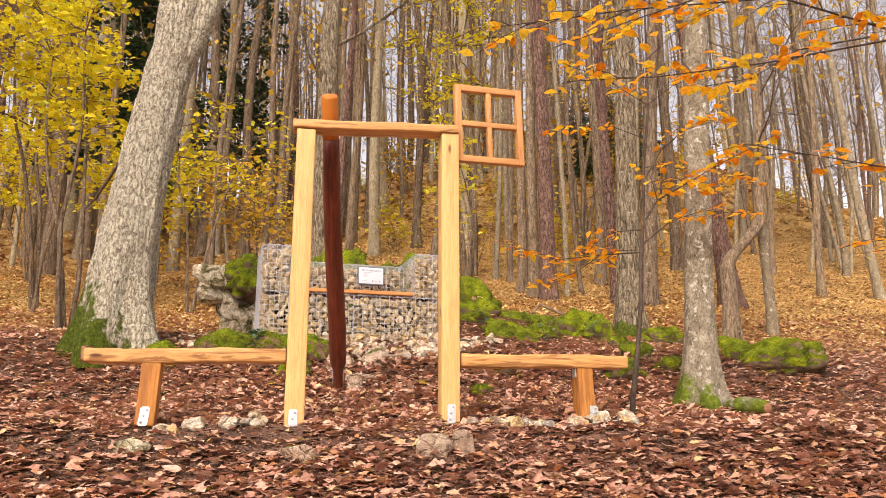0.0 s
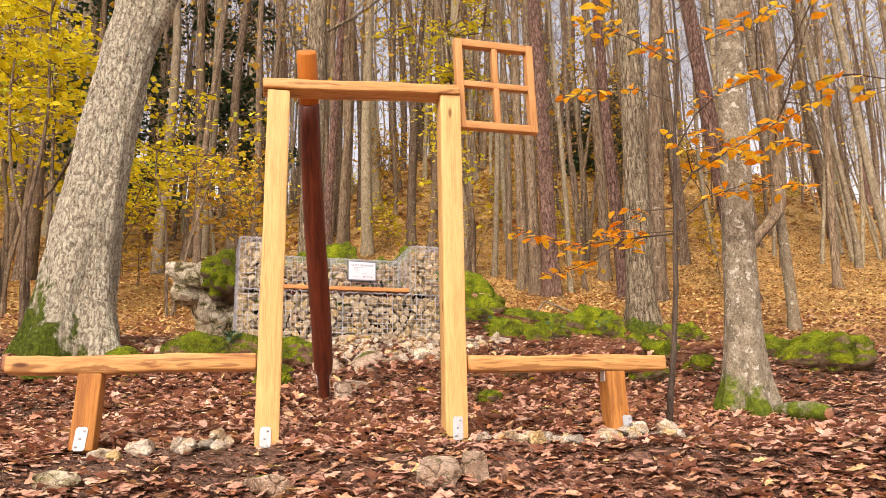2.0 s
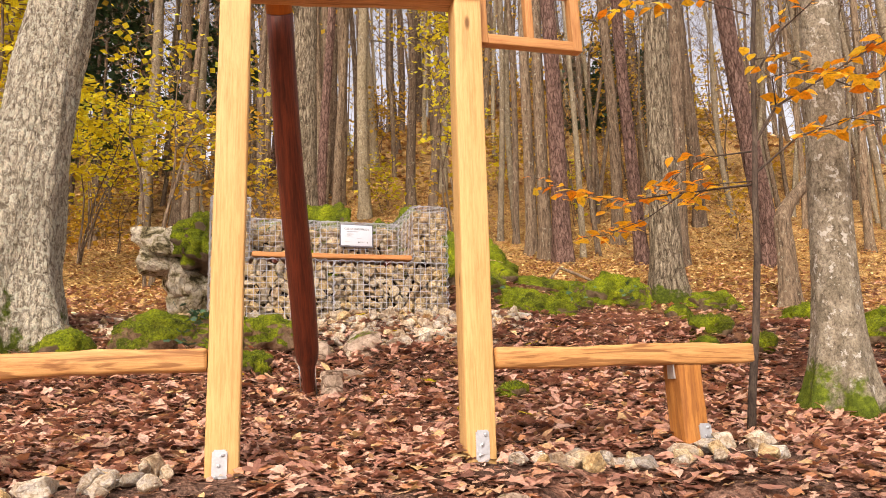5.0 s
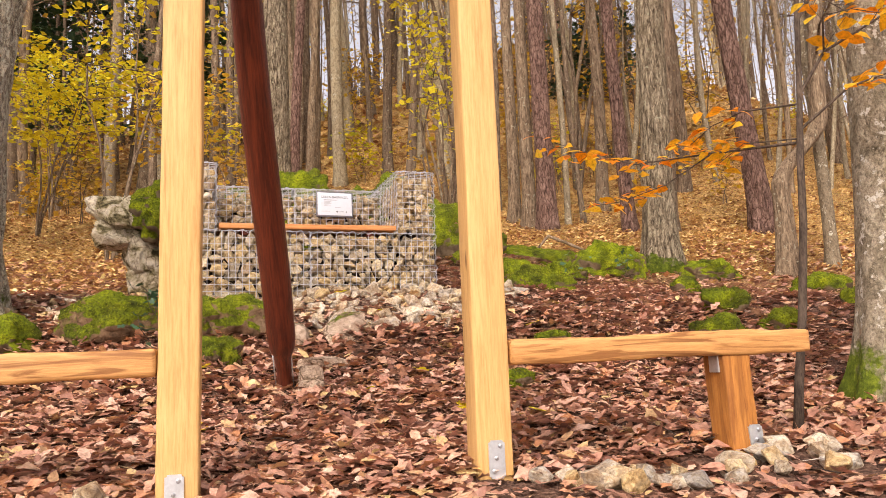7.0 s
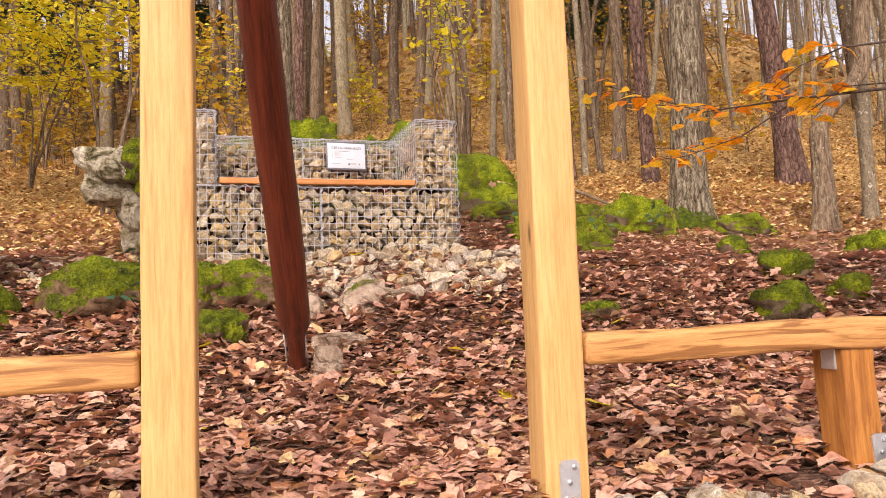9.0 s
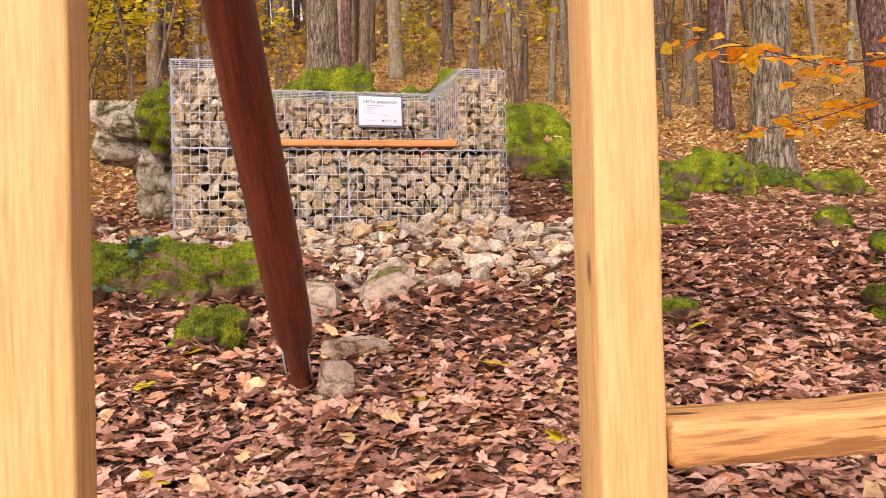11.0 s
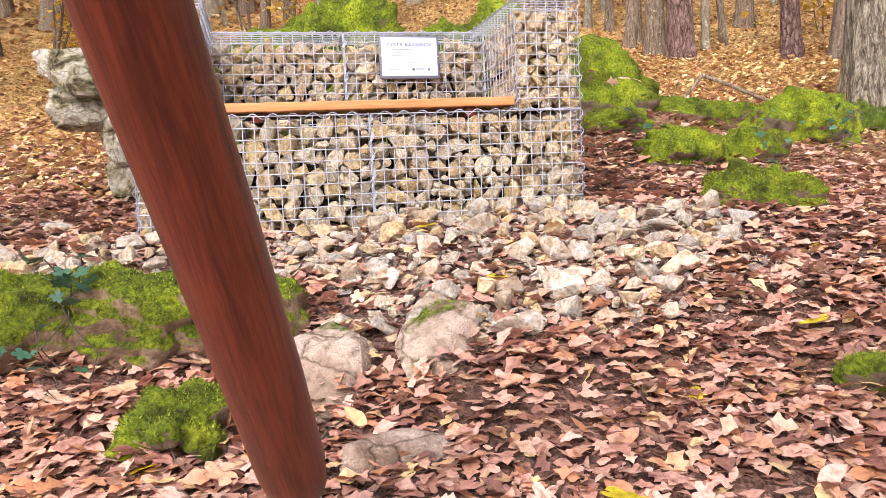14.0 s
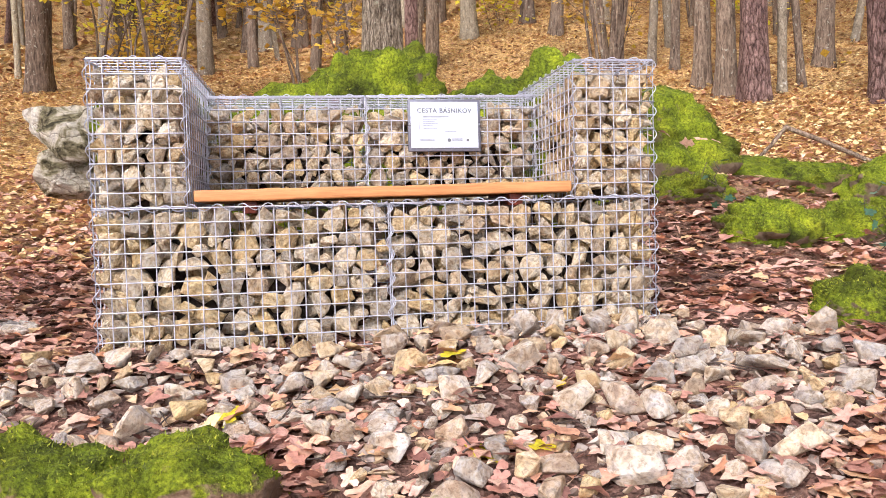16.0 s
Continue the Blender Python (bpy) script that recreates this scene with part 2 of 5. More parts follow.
M_WIRE = plain("galvanised_wire", (0.52, 0.53, 0.58), 0.42, 0.55, 0.25, 200.0)
M_STONE = rocky("limestone_rubble", [(0.28, (0.22, 0.165, 0.11)), (0.40, (0.44, 0.375, 0.275)), (0.52, (0.55, 0.50, 0.40)), (0.70, (0.66, 0.62, 0.54))], 1.7,
                [(0.0, (0.58, 0.57, 0.58)), (0.18, (0.92, 0.92, 0.94)), (0.36, (1.18, 1.16, 1.11)), (0.52, (1.10, 1.02, 0.86)), (0.66, (1.16, 1.00, 0.66)), (0.80, (0.86, 0.74, 0.63)), (0.90, (1.25, 1.23, 1.19)), (1.0, (0.74, 0.67, 0.62))])
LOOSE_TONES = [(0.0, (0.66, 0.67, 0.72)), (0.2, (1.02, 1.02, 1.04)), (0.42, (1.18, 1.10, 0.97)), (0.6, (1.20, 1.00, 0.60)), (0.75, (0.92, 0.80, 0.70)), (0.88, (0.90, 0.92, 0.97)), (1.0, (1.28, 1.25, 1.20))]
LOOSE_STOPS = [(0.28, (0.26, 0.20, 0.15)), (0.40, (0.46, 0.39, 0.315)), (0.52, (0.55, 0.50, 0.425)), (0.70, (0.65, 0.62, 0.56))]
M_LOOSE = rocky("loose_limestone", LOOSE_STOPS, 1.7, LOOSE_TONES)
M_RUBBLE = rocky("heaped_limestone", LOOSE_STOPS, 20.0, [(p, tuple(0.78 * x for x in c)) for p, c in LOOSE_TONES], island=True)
M_CHIPS = foliage("limestone_chips", [(0.0, (0.16, 0.11, 0.08)), (0.3, (0.30, 0.25, 0.21)), (0.6, (0.42, 0.34, 0.26)), (0.85, (0.46, 0.33, 0.19)), (1.0, (0.50, 0.45, 0.39))], 0.85, 0.0)
# near-black brown that puts the shade between the gabion stones into colour
M_CORE = rocky("gap_shade_core", [(0.3, (0.035, 0.027, 0.022)), (0.7, (0.10, 0.08, 0.065))], 14.0)
M_SOIL = rocky("reddish_brown_soil", [(0.3, (0.05, 0.028, 0.02)), (0.5, (0.13, 0.075, 0.055)), (0.7, (0.24, 0.15, 0.11))], 30.0)
M_BOULDER = rocky("weathered_limestone", [(0.36, (0.06, 0.05, 0.022)), (0.43, (0.32, 0.275, 0.15)), (0.50, (0.64, 0.57, 0.42)), (0.64, (0.84, 0.79, 0.67))], 6.5, moss=0.17, bump_size=0.08, cracks=5.0)
M_MOSSY = rocky("thick_moss_on_rock", [(0.3, (0.08, 0.055, 0.032)), (0.6, (0.22, 0.165, 0.11)), (0.8, (0.38, 0.31, 0.22))], 4.0, moss=0.62, bump_size=0.04)
M_BANK = rocky("mossy_limestone_bank", [(0.3, (0.07, 0.04, 0.024)), (0.5, (0.20, 0.125, 0.075)), (0.8, (0.38, 0.28, 0.19))], 7.0, moss=0.49, bump_size=0.05)
M_STEP = rocky("pinkish_limestone_slab", [(0.28, (0.15, 0.095, 0.065)), (0.42, (0.40, 0.285, 0.21)), (0.58, (0.60, 0.47, 0.37))], 6.0, moss=0.14, bump_size=0.06, cracks=4.0)
M_BARK_OLD = bark("rough_grey_bark", [(0.30, (0.16, 0.13, 0.09)), (0.40, (0.46, 0.41, 0.31)), (0.50, (0.74, 0.69, 0.55)), (0.68, (0.94, 0.90, 0.77))], (13, 13, 6.0), 0.07, 0.12, 1.1, (0.80, 0.78, 0.64), 0.1, 30.0, (24, 24, 8.0), 0.6)
M_BARK_FURROW = bark("furrowed_brown_bark", [(0.32, (0.06, 0.045, 0.032)), (0.44, (0.22, 0.18, 0.13)), (0.54, (0.42, 0.36, 0.27)), (0.70, (0.60, 0.54, 0.42))], (12, 12, 2.4), 0.06, 0.04, 0.3, (0.46, 0.45, 0.32), 0.2, 15.0, (17, 17, 3.6), 0.6)
M_BARK_SMOOTH = bark("smooth_lichened_bark", [(0.32, (0.13, 0.11, 0.075)), (0.5, (0.31, 0.275, 0.21)), (0.68, (0.46, 0.42, 0.34))], (6, 6, 4.0), 0.03, 0.08, 0.55, (0.54, 0.52, 0.46), 0.2, 17.0)
M_BARK_GREY = bark("grey_brown_bark", [(0.32, (0.05, 0.035, 0.025)), (0.48, (0.18, 0.135, 0.10)), (0.68, (0.36, 0.29, 0.22))], (10, 10, 1.6), 0.03, 0.05, 0.0, (0.34, 0.33, 0.25))
M_BARK_PALE = bark("pale_grey_bark", [(0.30, (0.14, 0.115, 0.08)), (0.5, (0.31, 0.27, 0.20)), (0.7, (0.45, 0.41, 0.32))], (6, 6, 2.4), 0.02, 0.05, 0.0, (0.46, 0.45, 0.37))
M_BARK_PINE = bark("reddish_pine_bark", [(0.32, (0.08, 0.05, 0.045)), (0.47, (0.24, 0.15, 0.13)), (0.7, (0.42, 0.29, 0.25))], (10, 10, 2.0), 0.05, vary=0.3, plates=(18, 18, 6.0), plate_depth=0.7)
M_TWIG = bark("dark_twig_bark", [(0.3, (0.05, 0.04, 0.035)), (0.7, (0.15, 0.12, 0.10))], (9, 9, 2), 0.004)
M_LITTER = foliage("fallen_brown_leaves", [(0.0, (0.20, 0.09, 0.068)), (0.12, (0.36, 0.18, 0.13)), (0.3, (0.50, 0.26, 0.19)), (0.5, (0.64, 0.39, 0.30)), (0.66, (0.52, 0.235, 0.11)), (0.82, (0.70, 0.48, 0.38)), (0.95, (0.60, 0.37, 0.20)), (1.0, (0.70, 0.53, 0.26))], 0.42, 0.12)
M_LITTER_FAR = foliage("fallen_yellow_leaves", [(0.0, (0.24, 0.10, 0.05)), (0.25, (0.50, 0.26, 0.13)), (0.5, (0.66, 0.42, 0.18)), (0.8, (0.78, 0.58, 0.26)), (1.0, (0.86, 0.74, 0.38))], 0.55, 0.1)
M_YELLOW = foliage("yellow_maple_leaves", [(0.0, (0.50, 0.40, 0.03)), (0.4, (0.74, 0.62, 0.03)), (0.8, (0.86, 0.76, 0.05)), (1.0, (0.50, 0.58, 0.07))], 0.5, 0.45)
M_GOLD = foliage("golden_leaves", [(0.0, (0.45, 0.26, 0.04)), (0.5, (0.66, 0.42, 0.05)), (1.0, (0.80, 0.60, 0.08))], 0.5, 0.45)
M_ORANGE = foliage("orange_beech_leaves", [(0.0, (0.78, 0.22, 0.015)), (0.3, (0.90, 0.38, 0.02)), (0.65, (0.94, 0.52, 0.03)), (1.0, (0.95, 0.68, 0.06))], 0.45, 0.5)
M_IVY = foliage("dark_ivy_leaves", [(0.0, (0.02, 0.06, 0.03)), (0.6, (0.05, 0.13, 0.07)), (1.0, (0.10, 0.20, 0.12))], 0.35, 0.15)
M_CONIFER = foliage("dark_evergreen", [(0.0, (0.012, 0.035, 0.018)), (1.0, (0.05, 0.11, 0.05))], 0.5, 0.1)
M_TUFT = foliage("feathery_moss", [(0.0, (0.05, 0.06, 0.006)), (0.4, (0.14, 0.175, 0.010)), (0.75, (0.25, 0.30, 0.015)), (1.0, (0.40, 0.40, 0.03))], 0.7, 0.2)
M_SIGN = plain("white_sign_sheet", (0.50, 0.55, 0.62), 0.5, 0.0, 0.03)
M_SIGN_FRAME = plain("dark_grey_sign_frame", (0.13, 0.13, 0.15), 0.45, 0.3)
M_INK = plain("printed_grey_ink", (0.12, 0.125, 0.13), 0.6)
M_INK_PALE = plain("printed_pale_ink", (0.28, 0.30, 0.33), 0.6)
M_BOLT = plain("steel_bolt_head", (0.45, 0.47, 0.50), 0.35, 0.8)

# forest floor: cells of leaf colour, soil showing through, yellower higher up
M_FLOOR, nt, b, co = start("forest_floor", 0.9, spec=0.15)
geo = nt.nodes.new("ShaderNodeNewGeometry")
pos = geo.outputs["Position"]
warp = node(nt, "TexNoise", Scale=7.0, Detail=4.0)
nt.links.new(pos, warp.inputs["Vector"])
moved = nt.nodes.new("ShaderNodeVectorMath")
moved.operation = "MULTIPLY_ADD"
moved.inputs[1].default_value = (0.12, 0.12, 0.12)
nt.links.new(warp.outputs["Color"], moved.inputs[0])
nt.links.new(pos, moved.inputs[2])
cell = node(nt, "TexVoronoi", Scale=44.0, Randomness=1.0)
nt.links.new(moved.outputs[0], cell.inputs["Vector"])
tone = nt.nodes.new("ShaderNodeSeparateColor")
nt.links.new(cell.outputs["Color"], tone.inputs[0])
brown = ramp(nt, tone.outputs[0], [(0.0, (0.06, 0.03, 0.021)), (0.4, (0.20, 0.095, 0.065)), (0.7, (0.35, 0.18, 0.125)), (1.0, (0.50, 0.30, 0.22))])
gold = ramp(nt, tone.outputs[1], [(0.0, (0.15, 0.075, 0.03)), (0.35, (0.42, 0.23, 0.085)), (0.7, (0.60, 0.38, 0.14)), (1.0, (0.74, 0.54, 0.22))])
sep = nt.nodes.new("ShaderNodeSeparateXYZ")
nt.links.new(pos, sep.inputs[0])
far = math_node(nt, "ADD", math_node(nt, "MULTIPLY", math_node(nt, "SUBTRACT", sep.outputs[1], 9.6), 0.28), math_node(nt, "SUBTRACT", noise_out(nt, pos, 0.35, 4), 0.35))
floor_colour = blend(nt, math_node(nt, "MULTIPLY", far, 0.85, True), brown, gold)
soil = ramp(nt, noise_out(nt, pos, 55.0, 9, 0.75), [(0.34, (0.035, 0.020, 0.015)), (0.5, (0.14, 0.08, 0.058)), (0.68, (0.30, 0.19, 0.14))])
bare = ramp(nt, noise_out(nt, pos, 1.1, 6, 0.6), [(0.38, (0, 0, 0)), (0.50, (1, 1, 1))])
near = math_node(nt, "MULTIPLY", math_node(nt, "SUBTRACT", 12.0, sep.outputs[1]), 0.5, True)
floor_colour = blend(nt, math_node(nt, "MULTIPLY", math_node(nt, "MULTIPLY", bare, near), 0.9), floor_colour, soil)
floor_colour = blend(nt, 0.85, floor_colour, ramp(nt, noise_out(nt, pos, 0.9, 8, 0.7), [(0.33, (0.55, 0.53, 0.50)), (0.5, (0.95, 0.95, 0.95)), (0.68, (1.25, 1.2, 1.1))]), "MULTIPLY")
nt.links.new(floor_colour, b.inputs["Base Color"])
bump(nt, b, math_node(nt, "ADD", cell.outputs["Distance"], math_node(nt, "MULTIPLY", noise_out(nt, pos, 45.0, 6, 0.7), 0.6)), 0.9, 0.03)


# ---- mesh helpers ----
rng = random.Random(11)


class Soup:
    """Vertices and faces gathered for one mesh."""

    def __init__(self):
        self.v, self.f = [], []

    def add(self, verts, faces):
        n = len(self.v)
        self.v.extend(verts)
        self.f.extend([tuple(i + n for i in face) for face in faces])

    def tube(self, points, radii, sides=6, cap=True, turn=0.0):
        n = len(self.v)
        pts = [Vector(p) for p in points]
        ref = Vector((1, 0, 0)) if abs((pts[-1] - pts[0]).normalized().x) < 0.8 else Vector((0, 1, 0))
        for i, (p, r) in enumerate(zip(pts, radii)):
            d = (pts[min(i + 1, len(pts) - 1)] - pts[max(i - 1, 0)]).normalized()
            a = d.cross(ref).normalized()
            c = d.cross(a)
            for k in range(sides):
                w = turn + 2 * math.pi * k / sides
                self.v.append(tuple(p + a * (r * math.cos(w)) + c * (r * math.sin(w))))
        for i in range(len(pts) - 1):
            for k in range(sides):
                q = (k + 1) % sides
                self.f.append((n + i * sides + k, n + i * sides + q, n + (i + 1) * sides + q, n + (i + 1) * sides + k))
        if cap:
            self.f.append(tuple(n + k for k in reversed(range(sides))))
            self.f.append(tuple(n + (len(pts) - 1) * sides + k for k in range(sides)))

    def mesh(self, name, material, smooth=True):
        me = bpy.data.meshes.new(name)
        me.from_pydata(self.v, [], self.f)
        me.materials.append(material)
        me.polygons.foreach_set("use_smooth", [smooth] * len(me.polygons))
        me.update()
        return me


def put(name, me, parent=None, label="", m=None):
    ob = new(name, me)
    if parent is not None:
        ob.parent = parent
    if m is not None:
        ob.matrix_basis = m
    if label:
        ob["label"] = label
    return ob


def bm_mesh(name, bm, material, smooth=False):
    me = bpy.data.meshes.new(name)
    bm.normal_update()
    bm.to_mesh(me)
    bm.free()
    me.materials.append(material)
    me.polygons.foreach_set("use_smooth", [smooth] * len(me.polygons))
    return me


def timber(name, x0, x1, y0, y1, z0, z1, material, parent, bevel=0.006, axis=0, wobble=0.0, label="", round_ends=0.0, seed=0):
    """A sawn timber between two corners, bevelled, cut into stretches along its axis so that it can wander a little."""
    bm = bmesh.new()
    lo, hi = [x0, y0, z0], [x1, y1, z1]
    bmesh.ops.create_cube(bm, size=1)
    for v in bm.verts:
        v.co = Vector([lo[i] + (v.co[i] + 0.5) * (hi[i] - lo[i]) for i in range(3)])
    long_edges = [e for e in bm.edges if abs((e.verts[0].co - e.verts[1].co)[axis]) > 1e-5]
    if wobble:
        bmesh.ops.subdivide_edges(bm, edges=long_edges, cuts=14)
    edges = [e for e in bm.edges if e.calc_face_angle(0) > 1.0]
    bmesh.ops.bevel(bm, geom=edges, offset=bevel, segments=2, affect="EDGES", profile=0.6)
    if wobble:
        mid = [(lo[i] + hi[i]) / 2 for i in range(3)]
        for v in bm.verts:
            s = v.co[axis]
            for i in range(3):
                if i != axis:
                    v.co[i] += wobble * noise.noise(Vector((s * 2.2 + seed, i * 7.1, seed * 1.7)))
                    side = 1 if v.co[i] > mid[i] else -1
                    v.co[i] += wobble * 0.6 * side * noise.noise(Vector((s * 6 + seed, v.co[(i + 1) % 3] * 9, i * 3.0)))
    me = bm_mesh(name, bm, material, True)
    ob = put(name, me, parent, label)
    return ob


# ---- the lie of the land ----
PROFILE_Y = [-400, -60, -10, 0, 2, 3, 4, 4.5, 4.75, 5.0, 5.3, 6, 6.7, 7.1, 7.5, 7.9, 8.3, 8.7, 10, 12, 14, 16, 30, 48, 60, 400]
PROFILE_Z = [-20, -9, -2.2, 0.2, 0.58, 0.82, 1.12, 1.32, 1.46, 1.575, 1.59, 1.69, 1.83, 1.97, 2.14, 2.33, 2.46, 2.55, 2.70, 3.06, 3.60, 4.17, 8.0, 13.0, 14.5, 10.0]


def land(x, y):
    x, y = np.asarray(x, float), np.asarray(y, float)
    z = sum(np.interp(y + d, PROFILE_Y, PROFILE_Z) for d in (-0.2, -0.1, 0.0, 0.1, 0.2)) / 5
    s = np.where(x > 10, 11.0, 9.0)
    z = z + 7.0 * np.exp(-(((x - 10) / s) ** 2) / 2 - (((y - 40) / 9.0) ** 2) / 2)
    z = z + 7.5 * np.exp(-(((x + 26) / 15.0) ** 2) - ((y - 50) / 13.0) ** 2)
    z = z - 0.05 * np.clip(x - 1, 0, 5) * np.exp(-(((y - 10) / 2.5) ** 2))
    z = z + 0.32 * np.exp(-(((x - 1.6) / 1.0) ** 2) - ((y - 11.4) / 0.9) ** 2)
    z = z + 0.25 * np.sin(x * 0.35 + 1.0) * np.sin(y * 0.31) * np.clip((y - 13) / 8, 0, 1)
    lump = 0.016 * np.sin(x * 5.1 + 1.3 * np.sin(y * 3.3)) + 0.014 * np.sin(y * 6.7 + 1.7 * np.sin(x * 4.1)) + 0.008 * np.sin(x * 17 + y * 13) + 0.007 * np.sin(y * 19 - x * 15)
    return z + lump


def ground_at(x, y):
    return float(land(x, y))


def spread(lo, hi, fine, outer_lo, outer_hi):
    a = list(np.arange(lo, hi + 1e-6, fine))
    step = fine
    while a[-1] < outer_hi:
        step *= 1.13
        a.append(a[-1] + step)
    step = fine
    while a[0] > outer_lo:
        step *= 1.13
        a.insert(0, a[0] - step)
    return np.array(a)


gx, gy = spread(-3.6, 6.0, 0.05, -300, 300), spread(1.5, 12.0, 0.05, -300, 320)
X, Y = np.meshgrid(gx, gy)
Z = land(X, Y)
near_mask = np.clip((13 - Y) / 3, 0, 1)
rnd = np.random.RandomState(4)
Z = Z + (rnd.rand(*Z.shape) - 0.5) * 0.012 * near_mask
nx, ny = len(gx), len(gy)
quads = [(j * nx + i, j * nx + i + 1, (j + 1) * nx + i + 1, (j + 1) * nx + i) for j in range(ny - 1) for i in range(nx - 1)]
me = bpy.data.meshes.new("ground")
me.from_pydata(np.stack([X, Y, Z], -1).reshape(-1, 3).tolist(), [], quads)
me.materials.append(M_FLOOR)
me.polygons.foreach_set("use_smooth", [True] * len(me.polygons))
tagged(put("ground", me), "sloping forest floor of brown soil under fallen leaves", "ground", kind="structure")

# ---- the timber gate with its two side benches ----
GATE_AT = pose(-0.400, 5.310, 0, 0, 0, 7.0)


def plate(parent, x, z0, y=-0.004, height=0.125, lean=0.0):
    """A galvanised post shoe: a strap with rounded top on the timber's face, and its bolts."""
    bm = bmesh.new()
    bmesh.ops.create_cube(bm, size=1)
    for v in bm.verts:
        v.co = Vector((x + v.co.x * 0.056 + lean * (v.co.z + 0.5), y + v.co.y * 0.006, z0 + (v.co.z + 0.5) * height))
    bmesh.ops.bevel(bm, geom=[e for e in bm.edges if abs((e.verts[0].co - e.verts[1].co).y) > 0.004], offset=0.007, segments=3, affect="EDGES")
    strap = put("steel_strap", bm_mesh("steel_strap", bm, M_STEEL), parent, "galvanised steel post shoe")
    for dx, dz in ((0.012, 0.105), (-0.002, 0.066), (-0.012, 0.024)):
        s = Soup()
        cx, cz = x + dx + lean * dz / height, z0 + dz * height / 0.125
        s.tube([(cx, y - 0.001, cz), (cx, y - 0.008, cz), (cx, y - 0.010, cz)], [0.0075, 0.0075, 0.004], 6)
        put("bolt", s.mesh("bolt", M_BOLT, False), strap)


gate = tagged(new("timber_gate"), "pale larch door frame standing free on the slope", "gate")
gate.matrix_basis = GATE_AT
for px, z0, z1, dx, seed in ((0.0, 1.575, 3.598, 0.055, 1), (1.0125, 1.60, 3.652, 0.066, 2)):
    post = timber("post", px, px + 0.126, 0, 0.128, z0, z1, M_POST, gate, 0.009, 2, 0.003, "pale planed larch post", seed=seed)
    plate(gate, px + dx, z0 + (0.022 if px else 0.005))
lintel = timber("lintel", 0, 1.165, -0.012, 0.138, 0, 0.060, M_BEAM, gate, 0.010, 0, 0.010, "orange oiled larch beam", seed=3)
lintel.matrix_basis = pose(-0.028, 0, 3.600, 0, -2.75, 0)

# the small window sash fixed beside the gate
sash = tagged(new("window_sash"), "orange wooden four-pane window frame without glass", "window frame")
sash.matrix_basis = GATE_AT @ pose(1.138, 0.05, 3.468, 0, -1.6, 5.0)
SW, SH, ST = 0.525, 0.595, 0.047
timber("stile", 0, ST, 0, 0.055, 0, SH, M_SASH_UP, sash, 0.004, 2)
timber("stile", SW - ST, SW, 0, 0.055, 0, SH, M_SASH_UP, sash, 0.004, 2)
timber("rail", ST, SW - ST, 0.001, 0.054, 0, ST, M_SASH, sash, 0.004)
timber("rail", ST, SW - ST, 0.001, 0.054, SH - ST, SH, M_SASH, sash, 0.004)
timber("muntin", ST, SW - ST, 0.006, 0.048, SH / 2 - 0.019, SH / 2 + 0.019, M_SASH, sash, 0.003)
timber("muntin", SW / 2 - 0.018, SW / 2 + 0.018, 0.005, 0.047, ST, SH / 2 - 0.019, M_SASH_UP, sash, 0.003)
timber("muntin", SW / 2 - 0.018, SW / 2 + 0.018, 0.005, 0.047, SH / 2 + 0.019, SH - ST, M_SASH_UP, sash, 0.003)


def side_bench(u0, u1, z_left, z_right, leg_u, leg_foot, seed, label, lean):
    bench = tagged(new("side_bench"), label, "bench", "benches beside the gate")
    slope = math.degrees(math.atan2(z_right - z_left, u1 - u0))
    bench.matrix_basis = GATE_AT @ pose(u0, 0, z_left)
    board = timber("seat_beam", 0, u1 - u0, -0.005, 0.150, -0.088, 0, M_BEAM, bench, 0.014, 0, 0.012, seed=seed)
    board.matrix_basis = pose(0, 0, 0, 0, -slope, 0)
    a = leg_u - u0
    top = -0.088 + a * math.tan(radians(slope)) + 0.002
    leg = timber("leg", -0.058, 0.058, 0.005, 0.135, 0, top - leg_foot + z_left, M_LEG, bench, 0.008, 2, 0.006, "reddish oiled timber leg", seed=seed + 5)
    leg.matrix_basis = Matrix.Translation((a, 0, leg_foot - z_left)) @ Matrix.Shear("XY", 4, (lean, 0))
    return bench, a


left_bench, a = side_bench(-1.215, -0.004, 2.068, 2.085, -0.83, 1.60, 21, "rough-hewn orange timber bench joined to a gate post", 0.07)
plate(left_bench, a - 0.01, 1.60 - 2.068, 0.001, 0.115, 0.012)
timber("axe_cut_end", -0.015, 0.030, -0.009, 0.154, -0.093, 0.004, M_END, left_bench, 0.020, 0, 0.02, "dark weathered cut end", seed=31)
right_bench, a = side_bench(1.147, 2.35, 2.078, 2.092, 2.04, 1.63, 24, "orange timber bench beam joined to a gate post", -0.07)
plate(right_bench, a + 0.045, 1.63 - 2.078, 0.001, 0.115, -0.01)
timber("bracket", a - 0.075, a - 0.062, 0.03, 0.09, -0.14, -0.06, M_STEEL, right_bench, 0.002)

# the dark pole that leans on the lintel
pole = tagged(new("leaning_pole"), "round red-brown stained pole leaning against the lintel", "pole")
base, tip = Vector((-0.135, 6.95, 1.93)), Vector((-0.196, 5.41, 3.893))
pole.matrix_basis = Matrix.Translation(base) @ (tip - base).to_track_quat("Z", "Y").to_matrix().to_4x4()
LEN = (tip - base).length
s, ss = Soup(), [0.0, 0.03, 0.12, 0.20, 0.25, 0.32, 0.6, 0.9, 1.2, 1.5, 1.8, 2.05, 2.18]
s.tube([(0.006 * math.sin(a * 3), 0.006 * math.cos(a * 2.3), a) for a in ss], [0.032, 0.036, 0.038, 0.046, 0.064, 0.070, 0.071, 0.070, 0.069, 0.067, 0.064, 0.062, 0.061], 24)
